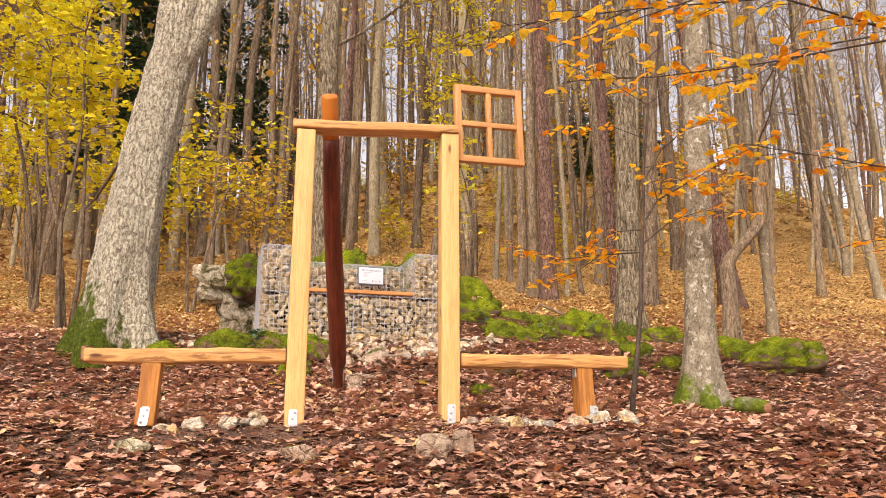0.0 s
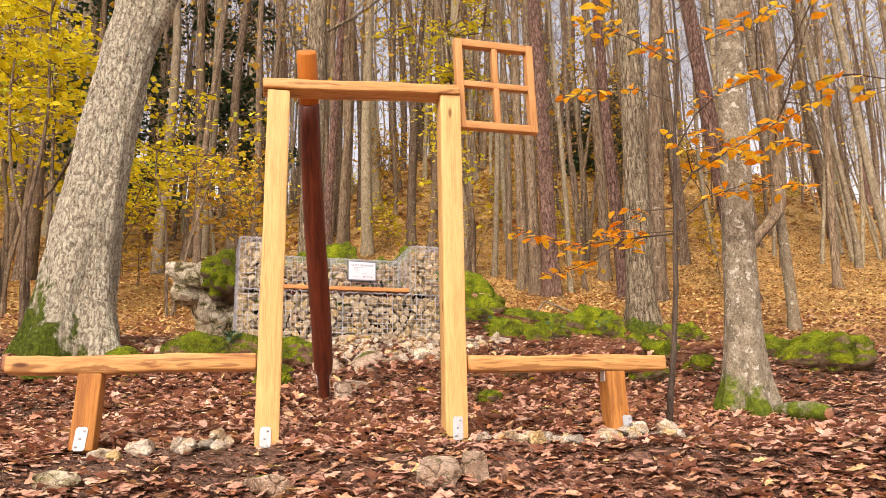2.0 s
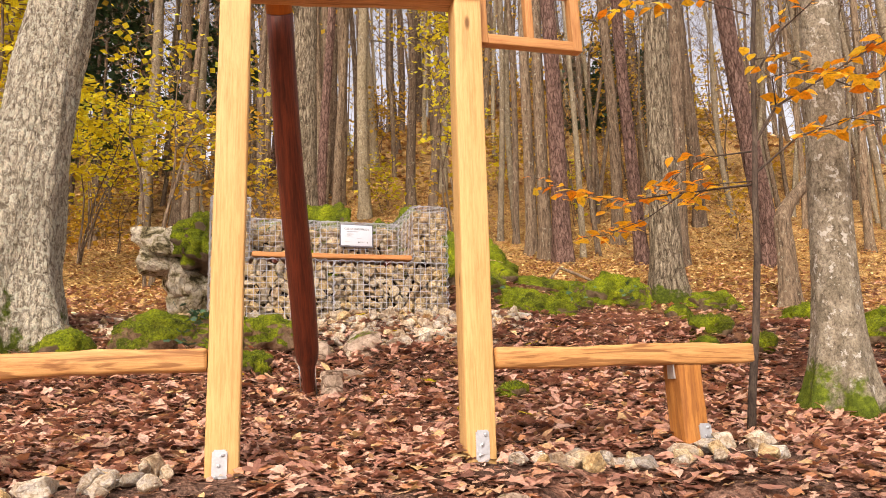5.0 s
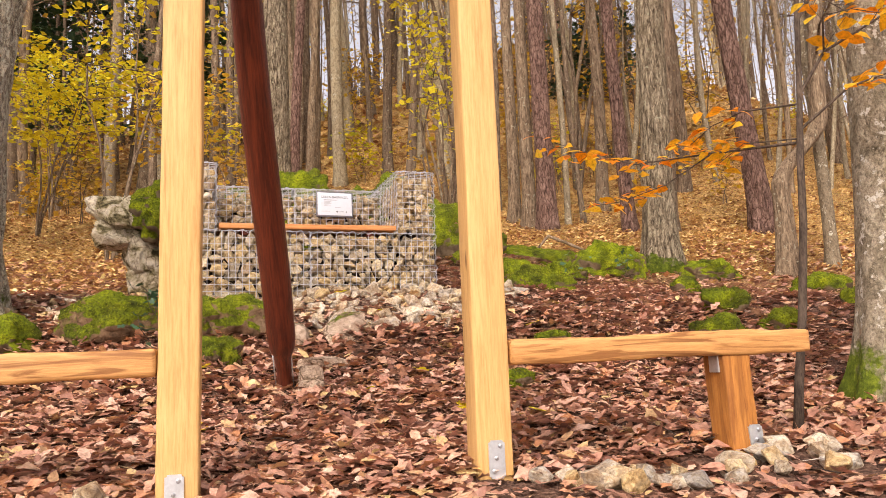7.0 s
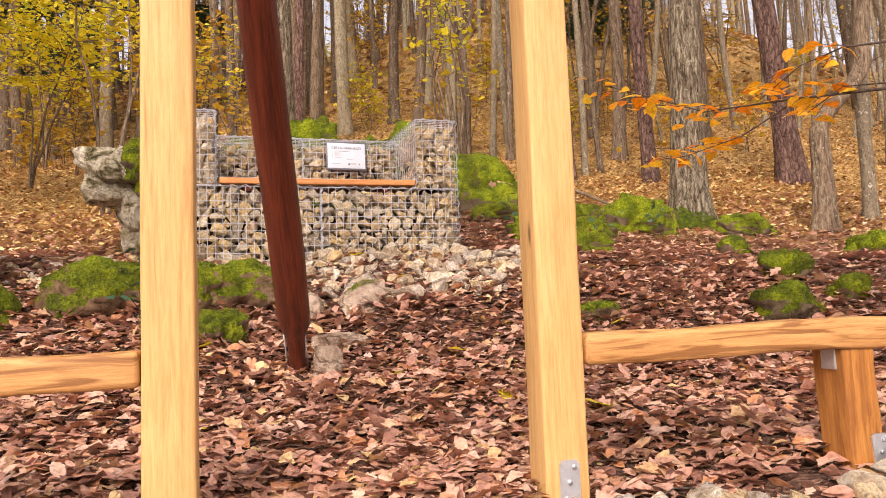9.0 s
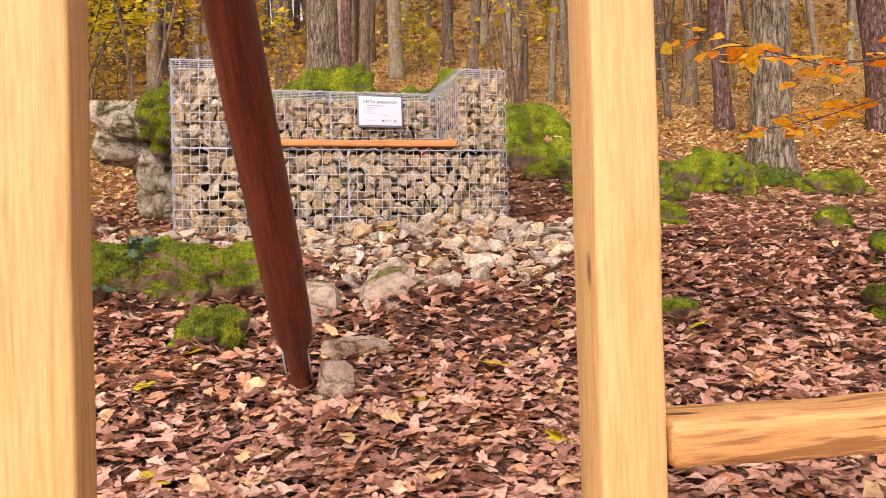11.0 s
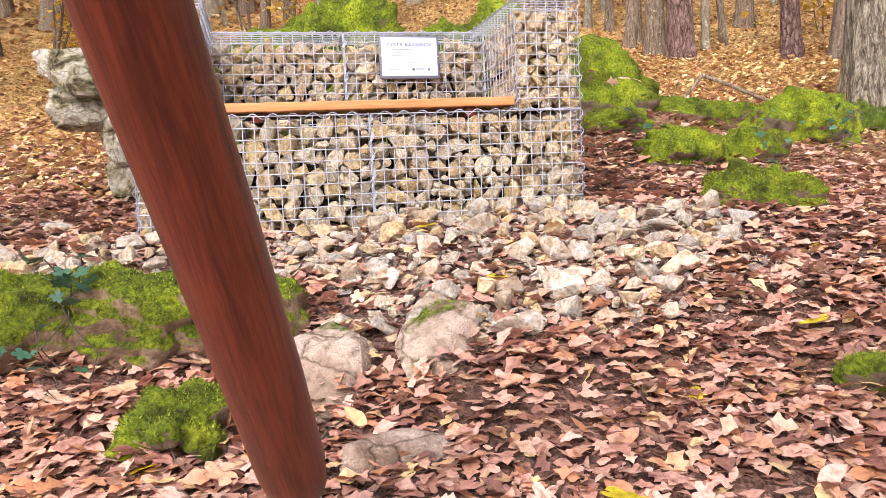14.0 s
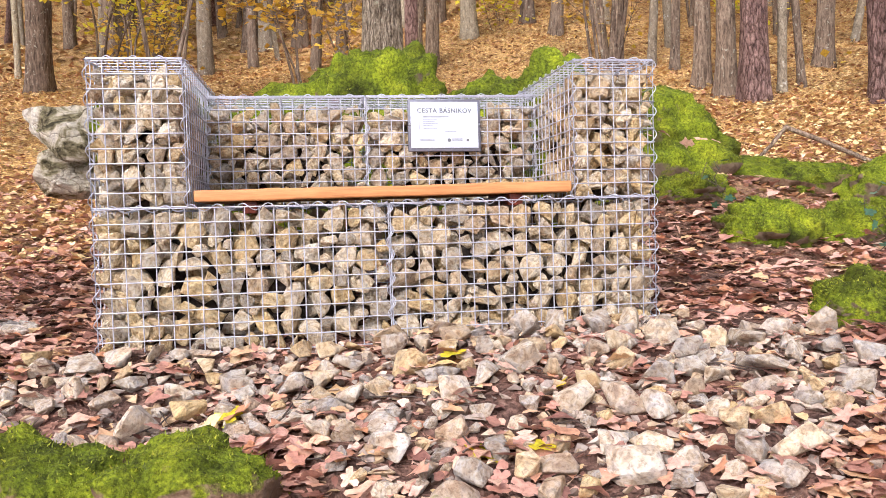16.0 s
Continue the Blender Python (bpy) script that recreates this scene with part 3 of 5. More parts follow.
put("shaft", s.mesh("shaft", M_POLE), pole, "dark red-brown stained shaft with a necked foot")
s = Soup()
s.tube([(0.0, 0.0, a) for a in (2.182, 2.3, LEN - 0.015, LEN)], [0.0605, 0.0605, 0.060, 0.054], 24)
put("tip", s.mesh("tip", M_RAW), pole, "unstained orange tip")
s = Soup()
for k in (-1, 1):
    s.tube([(0.045 * k, 0, 0.0), (0.045 * k, 0, 0.20)], [0.004, 0.004], 6)
put("foot_strap", s.mesh("foot_strap", M_STEEL), pole, "thin steel foot strap")


# ---- stones ----
def angular(bm, r, points, squash, chip=0.05, cuts=1, boxy=0.35):
    """An angular broken stone: the hull of scattered points, its faces slightly chipped."""
    for k in range(points):
        d = Vector((r.gauss(0, 1), r.gauss(0, 1), r.gauss(0, 1))).normalized()
        d = d.lerp(d * (0.82 / max(abs(d.x), abs(d.y), abs(d.z))), boxy) * r.uniform(0.86, 1.05)
        bm.verts.new((d.x * squash[0], d.y * squash[1], d.z * squash[2]))
    res = bmesh.ops.convex_hull(bm, input=bm.verts[:])
    loose = [g for g in res["geom_interior"] + res["geom_unused"] if isinstance(g, bmesh.types.BMVert)]
    bmesh.ops.delete(bm, geom=list(set(loose)), context="VERTS")
    if max(squash) > 0.1:
        bmesh.ops.bevel(bm, geom=bm.edges[:], offset=0.045, segments=1, affect="EDGES")
    bmesh.ops.triangulate(bm, faces=bm.faces[:])
    for _ in range(cuts):
        bmesh.ops.subdivide_edges(bm, edges=[e for e in bm.edges if e.calc_length() > 0.28], cuts=1)
        bmesh.ops.triangulate(bm, faces=bm.faces[:])
    off = Vector((r.uniform(0, 50), 0, 0))
    for v in bm.verts:
        v.co *= 1 + chip * noise.fractal(v.co * 2.4 + off, 1.0, 2.0, 3)


def stone_mesh(name, material, seed, points=13, squash=(1, 1, 1), chip=0.07, cuts=1):
    bm = bmesh.new()
    angular(bm, random.Random(seed), points, squash, chip, cuts)
    return bm_mesh(name, bm, material, False)


FILL = [stone_mesh("stone", M_STONE, 100 + i, 10 + i % 6, (1.0, 0.88, 0.88), 0.07, 0) for i in range(28)]
LOOSE = [stone_mesh("rock", M_LOOSE, 200 + i, 9 + i % 5, (1.0, 0.86 - 0.02 * (i % 8), 0.72 - 0.03 * (i % 6)), 0.05, 0) for i in range(24)]

# ---- the gabion seat ----
GAB = pose(-1.05, 8.541, 2.555, 0, 0, 11.6)
gabion = tagged(new("gabion_bench"), "stone-filled galvanised wire gabion bench with arms and back", "bench")
gabion.matrix_basis = GAB
WIRE, CELL = 0.0023, 0.05


def wire_face(s, origin, along, up, w, h):
    o, a, u = Vector(origin), Vector(along), Vector(up)
    out = a.cross(u)
    n_up, n_al = max(1, round(w / CELL)), max(1, round(h / CELL))
    for i in range(n_up + 1):
        p = o + a * (w * i / n_up)
        s.tube([p, p + u * h], [WIRE, WIRE], 4, False)
    for j in range(n_al + 1):
        p = o + u * (h * j / n_al) + out * (2 * WIRE)
        s.tube([p, p + a * w], [WIRE, WIRE], 4, False)


def spiral(s, p0, p1, r=0.012):
    p0, p1 = Vector(p0), Vector(p1)
    d = p1 - p0
    n = max(8, int(d.length / 0.085 * 8))
    ref = Vector((0, 0, 1)) if abs(d.normalized().z) < 0.8 else Vector((1, 0, 0))
    a = d.cross(ref).normalized()
    c = d.cross(a).normalized()
    s.tube([p0 + d * (i / n) + a * (r * math.cos(i * math.pi / 4)) + c * (r * math.sin(i * math.pi / 4)) for i in range(n + 1)], [0.0019] * (n + 1), 4, False)


def pack(basket, origin, along, up, w, h, size, seed):
    """Fills the face of a basket with rubble just behind the wire: large stones first, smaller ones in the gaps between."""
    r = random.Random(seed)
    o, a, u = Vector(origin), Vector(along), Vector(up)
    inward = -a.cross(u)
    turn = Matrix(((a.x, inward.x, u.x, 0), (a.y, inward.y, u.y, 0), (a.z, inward.z, u.z, 0), (0, 0, 0, 1)))
    for layer, big, small in ((0, 0.62, 0.25), (1, 0.66, 0.52)):
        spots = []
        for step in range(9):
            rad = size * (big + (small - big) * step / 8)
            for _ in range(int(w * h / (rad * rad) * (7 if layer == 0 else 2))):
                x, z = r.uniform(rad * 0.8, w - rad * 0.8), r.uniform(rad * 0.8, h - rad * 0.8)
                if all((x - p) ** 2 + (z - q) ** 2 > (0.87 * (rad + c)) ** 2 for p, q, c in spots):
                    spots.append((x, z, rad))
        for x, z, rad in spots:
            k = 1.22 * rad
            m = Matrix.Translation(o + a * x + u * z + inward * (rad * 1.0 + r.uniform(0, 0.010) + 0.055 * layer)) @ turn @ pose(0, 0, 0, r.uniform(-25, 25), r.uniform(0, 360), r.uniform(-25, 25))
            put("stone", r.choice(FILL), basket, m=m @ Matrix.Diagonal((k * r.uniform(0.98, 1.25), k * r.uniform(0.75, 0.92), k * r.uniform(0.88, 1.08), 1)))
    return basket


def basket(name, x0, x1, y0, y1, z0, z1, faces, seed, size=0.085, label=""):
    ob = new(name)
    ob.parent = gabion
    if label:
        ob["label"] = label
    sheets = {"front": ((x0, y0, z0), (1, 0, 0), (0, 0, 1), x1 - x0, z1 - z0), "back": ((x1, y1, z0), (-1, 0, 0), (0, 0, 1), x1 - x0, z1 - z0),
              "left": ((x0, y1, z0), (0, -1, 0), (0, 0, 1), y1 - y0, z1 - z0), "right": ((x1, y0, z0), (0, 1, 0), (0, 0, 1), y1 - y0, z1 - z0),
              "top": ((x0, y0, z1), (1, 0, 0), (0, 1, 0), x1 - x0, y1 - y0)}
    for face in faces:
        s = Soup()
        wire_face(s, *sheets[face])
        tagged(put("wire_panel", s.mesh("wire_panel", M_WIRE), ob, "welded galvanised wire mesh"), kind="stuff")
    runs = [((x0, y0, z0), (x0, y0, z1)), ((x1, y0, z0), (x1, y0, z1)), ((x0, y0, z1), (x1, y0, z1))]
    if "top" in faces:
        runs += [((x0, y1, z1), (x0, y0, z1)), ((x1, y0, z1), (x1, y1, z1)), ((x0, y1, z1), (x1, y1, z1))]
    for p0, p1 in runs:
        s = Soup()
        spiral(s, p0, p1)
        put("binding_spiral", s.mesh("binding_spiral", M_WIRE), ob, "spiral binding wire")
    # added block behind the stones, coloured dark as the shade in their gaps
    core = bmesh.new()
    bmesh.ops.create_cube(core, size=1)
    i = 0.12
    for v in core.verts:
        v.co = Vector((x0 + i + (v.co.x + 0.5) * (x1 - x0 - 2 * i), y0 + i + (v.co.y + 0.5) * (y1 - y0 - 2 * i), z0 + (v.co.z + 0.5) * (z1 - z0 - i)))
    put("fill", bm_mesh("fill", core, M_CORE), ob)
    return ob


GW, GD = 2.0, 0.82
AL, AR, BACK = 0.31, 1.69, 0.52
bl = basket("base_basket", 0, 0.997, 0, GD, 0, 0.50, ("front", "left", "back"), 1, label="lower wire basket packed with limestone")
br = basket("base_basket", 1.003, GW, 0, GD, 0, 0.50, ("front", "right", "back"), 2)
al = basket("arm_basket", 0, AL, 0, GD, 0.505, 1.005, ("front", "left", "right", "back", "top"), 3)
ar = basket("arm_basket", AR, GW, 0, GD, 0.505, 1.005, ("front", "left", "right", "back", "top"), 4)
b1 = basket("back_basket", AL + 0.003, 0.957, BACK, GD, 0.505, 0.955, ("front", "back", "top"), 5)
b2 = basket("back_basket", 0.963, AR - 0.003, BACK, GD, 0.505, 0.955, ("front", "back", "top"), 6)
pack(bl, (0, 0, 0), (1, 0, 0), (0, 0, 1), 0.997, 0.49, 0.078, 31)
pack(br, (1.003, 0, 0), (1, 0, 0), (0, 0, 1), 0.997, 0.49, 0.074, 32)
pack(bl, (0, GD, 0), (0, -1, 0), (0, 0, 1), GD, 0.49, 0.095, 33)
pack(br, (GW, 0, 0), (0, 1, 0), (0, 0, 1), GD, 0.49, 0.10, 34)
pack(al, (0, 0, 0.505), (1, 0, 0), (0, 0, 1), AL, 0.47, 0.074, 35)
pack(al, (0, GD, 0.505), (0, -1, 0), (0, 0, 1), GD, 0.47, 0.095, 36)
pack(al, (AL, 0, 0.505), (0, 1, 0), (0, 0, 1), BACK, 0.47, 0.09, 37)
pack(ar, (AR, 0, 0.505), (1, 0, 0), (0, 0, 1), GW - AR, 0.47, 0.074, 38)
pack(ar, (AR, BACK, 0.505), (0, -1, 0), (0, 0, 1), BACK, 0.47, 0.08, 39)
pack(ar, (GW, 0, 0.505), (0, 1, 0), (0, 0, 1), GD, 0.47, 0.10, 40)
pack(b1, (AL, BACK, 0.505), (1, 0, 0), (0, 0, 1), 0.957 - AL, 0.42, 0.066, 41)
pack(b2, (0.963, BACK, 0.505), (1, 0, 0), (0, 0, 1), AR - 0.963, 0.42, 0.066, 42)
for bk, x0, x1, y0 in ((al, 0, AL, 0), (ar, AR, GW, 0), (b1, AL, 0.957, BACK), (b2, 0.963, AR, BACK)):
    pack(bk, (x0 + 0.02, y0 + 0.02, 0.955 if y0 == 0 else 0.905), (1, 0, 0), (0, 1, 0), x1 - x0 - 0.04, GD - y0 - 0.04, 0.10, 50 + int(x0 * 100))

seat = tagged(new("seat_board"), "orange oiled wooden seat plank laid on the gabion", "seat")
seat.matrix_basis = GAB @ pose(AL + 0.02, 0.005, 0.520, 0, -0.35, 0)
timber("board", 0, AR - AL - 0.03, 0, 0.20, 0, 0.040, M_SEAT, seat, 0.006, 0, 0.006, seed=9)
timber("board", 0, AR - AL - 0.03, 0.21, 0.41, 0, 0.040, M_SEAT, seat, 0.006, 0, 0.005, seed=12)
for x in (0.16, 1.12):
    timber("batten", x, x + 0.05, 0.03, 0.40, -0.045, -0.001, M_POLE, seat, 0.003, 1, label="red-brown batten under the seat")

# the sign on the back rest
sign = tagged(new("sign"), "white printed sign in a dark frame on the gabion back", "sign")
sign.matrix_basis = GAB @ pose(1.29, BACK - 0.022, 0.726, -4, 0.6, 0)
timber("board", -0.156, 0.156, 0, 0.012, -0.004, 0.218, M_SIGN_FRAME, sign, 0.004)
sheet = timber("sheet", -0.144, 0.144, -0.003, 0.001, 0.011, 0.206, M_SIGN, sign, 0.0008)


def lettering(text, x, z, size, material, parent, y=-0.0045):
    cu = bpy.data.curves.new("lettering", "FONT")
    cu.body, cu.size, cu.extrude, cu.align_x = text, size, 0.0003, "CENTER"
    cu.space_character = 1.12
    cu.offset = 0.0004
    tmp = bpy.data.objects.new("lettering", cu)
    scene.collection.objects.link(tmp)
    me = bpy.data.meshes.new_from_object(tmp.evaluated_get(bpy.context.evaluated_depsgraph_get()))
    bpy.data.objects.remove(tmp)
    me.materials.append(material)
    ob = put("lettering", me, parent)
    ob.matrix_basis = pose(x, y, z, 90, 0, 0)
    return ob


lettering("CESTA BÁSNIKOV", 0.0, 0.160, 0.0265, M_INK, sign)
s = Soup()
for x0, x1, z, h in ((-0.092, 0.018, 0.140, 0.006), (-0.092, -0.03, 0.128, 0.003), (-0.092, -0.04, 0.120, 0.003), (-0.092, -0.028, 0.112, 0.003), (-0.092, -0.05, 0.104, 0.003), (-0.092, -0.034, 0.090, 0.003), (0.0, 0.05, 0.078, 0.003), (-0.11, -0.045, 0.042, 0.004), (0.030, 0.075, 0.046, 0.004), (0.030, 0.075, 0.040, 0.003), (-0.109, -0.107, 0.085, 0.06)):
    s.add([(x0, -0.0045, z), (x1, -0.0045, z), (x1, -0.0045, z + h), (x0, -0.0045, z + h)], [(0, 1, 2, 3)])
tagged(put("small_print", s.mesh("small_print", M_INK_PALE, False), sign, "pale small print"), kind="stuff")
for cx, cz, r in ((0.018, 0.043, 0.008), (0.098, 0.043, 0.006)):
    s = Soup()
    s.add([(cx + r * math.cos(k * math.pi / 5), -0.0045, cz + r * math.sin(k * math.pi / 5)) for k in range(10)], [tuple(range(10))])
    put("emblem", s.mesh("emblem", M_INK, False), sign)
for x in (-0.150, 0.150):
    s = Soup()
    s.tube([(x, -0.001, 0.11), (x, -0.006, 0.11)], [0.005, 0.004], 8)
    put("screw", s.mesh("screw", M_BOLT), sign)


# ---- boulders and mossy outcrops ----
def outcrop(name, label, x, y, size, material, seed, level=5, cuts=5, rough=0.22, sink=0.25, spin=0.0, tilt=0.0, lumps=3.0, group="", fuzz=0):
    r = random.Random(seed)
    bm = bmesh.new()
    bmesh.ops.create_icosphere(bm, subdivisions=level, radius=1)
    planes = [(Vector((r.gauss(0, 1), r.gauss(0, 1), r.gauss(0, 0.6))).normalized(), r.uniform(0.62, 0.9)) for _ in range(cuts)]
    for v in bm.verts:
        p = v.co.copy()
        for n, h in planes:
            over = p.dot(n) - h
            if over > 0:
                p -= n * over * 0.8
        k = Vector((p.x * size[0], p.y * size[1], p.z * size[2]))
        q = k * lumps + Vector((seed * 1.7, 0, 0))
        d = rough * min(size) * 1.6 * noise.fractal(q, 0.8, 2.1, 5)
        if material is M_MOSSY or material is M_BANK:
            d += (0.11 if material is M_MOSSY else 0.06) * abs(noise.noise(k * 8 + Vector((seed, 0, 0)))) + 0.030 * abs(noise.noise(k * 21)) + 0.012 * noise.noise(k * 60)
        else:
            d += min(0.25 * min(size), 0.03) * (noise.ridged_multi_fractal(k * 9 + Vector((seed, 0, 0)), 0.9, 2.2, 4, 1.0, 2.0) - 1.0)
        v.co = k + k.normalized() * d
    bm.normal_update()
    tufts = []
    if fuzz:
        vs = bm.verts[:]
        for _ in range(2 * fuzz):
            v = r.choice(vs)
            if v.normal.z > 0.25:
                tufts.append((v.co + Vector((r.gauss(0, 0.006), r.gauss(0, 0.006), r.gauss(0, 0.004))), v.normal.copy()))
    me = bm_mesh(name, bm, material, True)
    ob = put(name, me)
    if tufts:
        s = Soup()
        for p, n in tufts:
            side = n.cross(Vector((r.gauss(0, 1), r.gauss(0, 1), r.gauss(0, 1)))).normalized() * 0.0026
            end = p + (n + Vector((r.gauss(0, 0.5), r.gauss(0, 0.5), r.gauss(0.1, 0.4)))).normalized() * r.uniform(0.004, 0.012)
            s.add([p - side - n * 0.003, p + side - n * 0.003, end], [(0, 1, 2)])
        tagged(put("moss", s.mesh("moss", M_TUFT), ob, "bright green feathery moss"), kind="stuff")
    ob.matrix_basis = pose(x, y, ground_at(x, y) + size[2] * (1 - 2 * sink), tilt, 0, spin)
    return tagged(ob, label, "rock", group)


# the overhanging rock beside the seat: a broad broken head in two tiers on a narrower foot
bm = bmesh.new()
for seed, at, size in ((71, (-0.12, 0.0, 0.75), (0.36, 0.36, 0.20)), (78, (0.12, 0.02, 0.76), (0.32, 0.36, 0.20)), (76, (-0.03, 0.0, 0.57), (0.34, 0.34, 0.16)), (75, (0.10, 0.04, 0.40), (0.29, 0.30, 0.26)), (72, (0.18, 0.04, 0.20), (0.23, 0.25, 0.42)), (77, (0.38, 0.06, 0.24), (0.27, 0.25, 0.42))):
    lump = bmesh.new()
    angular(lump, random.Random(seed), 20, (1, 1, 1), 0.05, 4, 0.45)
    for v in lump.verts:
        k = Vector((v.co.x * size[0], v.co.y * size[1], v.co.z * size[2]))
        d = 0.018 * (noise.ridged_multi_fractal(k * 9 + Vector((seed, 0, 0)), 0.8, 2.1, 5, 1.0, 2.0) - 0.9)
        v.co = Vector(at) + k + k.normalized() * d
    me = bpy.data.meshes.new("lump")
    lump.to_mesh(me)
    lump.free()
    bm.from_mesh(me)
rock = put("overhanging_rock", bm_mesh("overhanging_rock", bm, M_BOULDER, False))
rock.matrix_basis = pose(-1.72, 10.05, 2.71, 0, 0, 4)
tagged(rock, "pale weathered limestone rock with moss beside the gabion", "rock")
outcrop("mossy_rock", "dark mossy lump on the side of the pale rock", -1.38, 9.98, (0.26, 0.28, 0.25), M_MOSSY, 31, cuts=3, sink=-1.0, group="mossy rocks", fuzz=3500)

outcrop("mossy_rock", "bright green moss mound behind the gabion back", -0.30, 10.35, (0.40, 0.36, 0.60), M_MOSSY, 3, cuts=3, sink=0.02, group="mossy rocks", fuzz=7000)
outcrop("mossy_rock", "low mossy rock behind the gabion back", -0.80, 10.30, (0.42, 0.35, 0.46), M_MOSSY, 4, cuts=3, sink=0.03, group="mossy rocks", fuzz=3000)
outcrop("pale_rock", "pale rock shelf with sparse moss behind the gabion", 0.30, 10.50, (0.48, 0.36, 0.48), M_BANK, 5, cuts=6, sink=0.03)
outcrop("mossy_rock", "mossy rock behind the gabion arm", 0.72, 10.35, (0.28, 0.30, 0.52), M_MOSSY, 6, cuts=3, sink=0.02, group="mossy rocks", fuzz=2500)
outcrop("mossy_rock", "long sloping outcrop covered in green moss", 1.30, 11.62, (0.78, 0.52, 0.46), M_MOSSY, 7, cuts=4, rough=0.12, sink=0.44, spin=-6, group="mossy rocks", fuzz=14000)
outcrop("mossy_rock", "long low mossy rib of bedrock", 2.30, 11.75, (0.95, 0.42, 0.22), M_BANK, 8, cuts=4, rough=0.15, sink=0.56, spin=24, group="mossy rocks", fuzz=4000)
outcrop("mossy_rock", "mossy hump with a dark shaded side", 3.15, 11.52, (0.48, 0.28, 0.25), M_MOSSY, 9, cuts=5, sink=0.30, spin=-4, group="mossy rocks", fuzz=7000)
outcrop("mossy_rock", "rounded cushion of moss among leaves", 1.86, 10.40, (0.24, 0.17, 0.14), M_MOSSY, 10, cuts=3, sink=0.38, group="mossy rocks", fuzz=5000)
outcrop("mossy_rock", "low mossy rock among leaves", 2.34, 10.55, (0.33, 0.18, 0.13), M_MOSSY, 11, cuts=4, sink=0.42, spin=12, group="mossy rocks", fuzz=6000)
outcrop("mossy_rock", "flat mossy ledge beside the gabion", 1.69, 8.86, (0.28, 0.14, 0.12), M_MOSSY, 12, cuts=6, sink=0.26, spin=-6, group="mossy rocks", fuzz=4500)
outcrop("mossy_rock", "small mossy stone by the outcrop", 1.55, 10.86, (0.22, 0.14, 0.10), M_MOSSY, 13, cuts=3, sink=0.36, group="mossy rocks", fuzz=2500)
outcrop("mossy_rock", "mossy boulder on the slope", 4.22, 7.72, (0.38, 0.25, 0.18), M_MOSSY, 14, cuts=4, group="mossy rocks", fuzz=4500)
outcrop("mossy_rock", "low mossy mound at the foot of the furrowed tree", 4.58, 11.75, (0.36, 0.22, 0.14), M_MOSSY, 15, cuts=4, group="mossy rocks", fuzz=2500)
for i, (x, y, w) in enumerate(((2.50, 7.42, 0.17), (2.81, 7.93, 0.14), (2.99, 7.62, 0.11), (4.23, 9.02, 0.20), (1.41, 7.42, 0.07), (2.88, 8.73, 0.11), (1.05, 6.85, 0.07), (3.94, 8.02, 0.17), (-1.80, 7.62, 0.16))):
    outcrop("mossy_stump" if i == 6 else "moss_cushion", "small cushion of green moss in the leaf litter", x, y, (w, w * 0.75, w * 0.55), M_MOSSY, 40 + i, 4, 3, group="moss cushions", fuzz=int(9000 * w))
outcrop("mossy_rock", "block of mossy limestone in the bank below the gabion", -1.18, 7.76, (0.33, 0.18, 0.17), M_BANK, 16, level=5, cuts=9, rough=0.22, sink=0.36, spin=8, group="mossy rocks", fuzz=2600)
outcrop("mossy_rock", "block of mossy limestone in the bank below the gabion", -0.84, 7.73, (0.32, 0.17, 0.17), M_BANK, 66, level=5, cuts=9, rough=0.22, sink=0.34, spin=-5, group="mossy rocks", fuzz=2600)
outcrop("mossy_rock", "block of mossy limestone in the bank below the gabion", -0.54, 7.75, (0.26, 0.17, 0.16), M_BANK, 67, level=5, cuts=9, rough=0.22, sink=0.34, spin=15, group="mossy rocks", fuzz=2400)
outcrop("mossy_rock", "squat mossy stone below the bank", -0.53, 7.30, (0.115, 0.09, 0.075), M_MOSSY, 17, cuts=5, sink=0.24, group="mossy rocks", fuzz=2000)
def block(name, label, x, y, size, material, seed, sink=0.35, spin=0.0, tilt=0.0, points=18):
    bm = bmesh.new()
    angular(bm, random.Random(seed), points, (1, 1, 1), 0.05, 3, 0.75)
    off = Vector((seed, 0, 0))
    for v in bm.verts:
        k = Vector((v.co.x * size[0], v.co.y * size[1], v.co.z * size[2]))
        v.co = k + k.normalized() * 0.05 * min(size) * noise.ridged_multi_fractal(k * 14 + off, 0.9, 2.2, 3, 1.0, 2.0)
    ob = put(name, bm_mesh(name, bm, material, False))
    ob.matrix_basis = pose(x, y, ground_at(x, y) + size[2] * (1 - 2 * sink), tilt, 0, spin)
    return tagged(ob, label, "rock")


block("step_stone", "pinkish flat limestone block set as a step", -0.14, 7.56, (0.165, 0.07, 0.24), M_STEP, 18, 0.47, 8, -42)
block("step_stone", "yellowish limestone block with a patch of moss", 0.17, 7.58, (0.165, 0.06, 0.23), M_STEP, 19, 0.50, -10, -46)
block("step_stone", "broad flat limestone slab half in leaves", 0.05, 7.24, (0.19, 0.08, 0.06), M_STEP, 20, 0.32, 6, 8)
block("wedge_stone", "yellowish cracked stone beside the pole foot", -0.02, 6.88, (0.10, 0.07, 0.10), M_STEP, 22, 0.25)
block("wedge_stone", "small grey stone beside the pole foot", -0.30, 6.94, (0.055, 0.04, 0.045), M_LOOSE, 23, 0.25)
block("bank_stone", "rough brown stone embedded below the gate", -0.25, 4.72, (0.15, 0.08, 0.09), M_STEP, 24, 0.34, -18, 15)
block("bank_stone", "pointed brown stone embedded below the gate", 0.50, 4.70, (0.12, 0.08, 0.11), M_STEP, 25, 0.42)
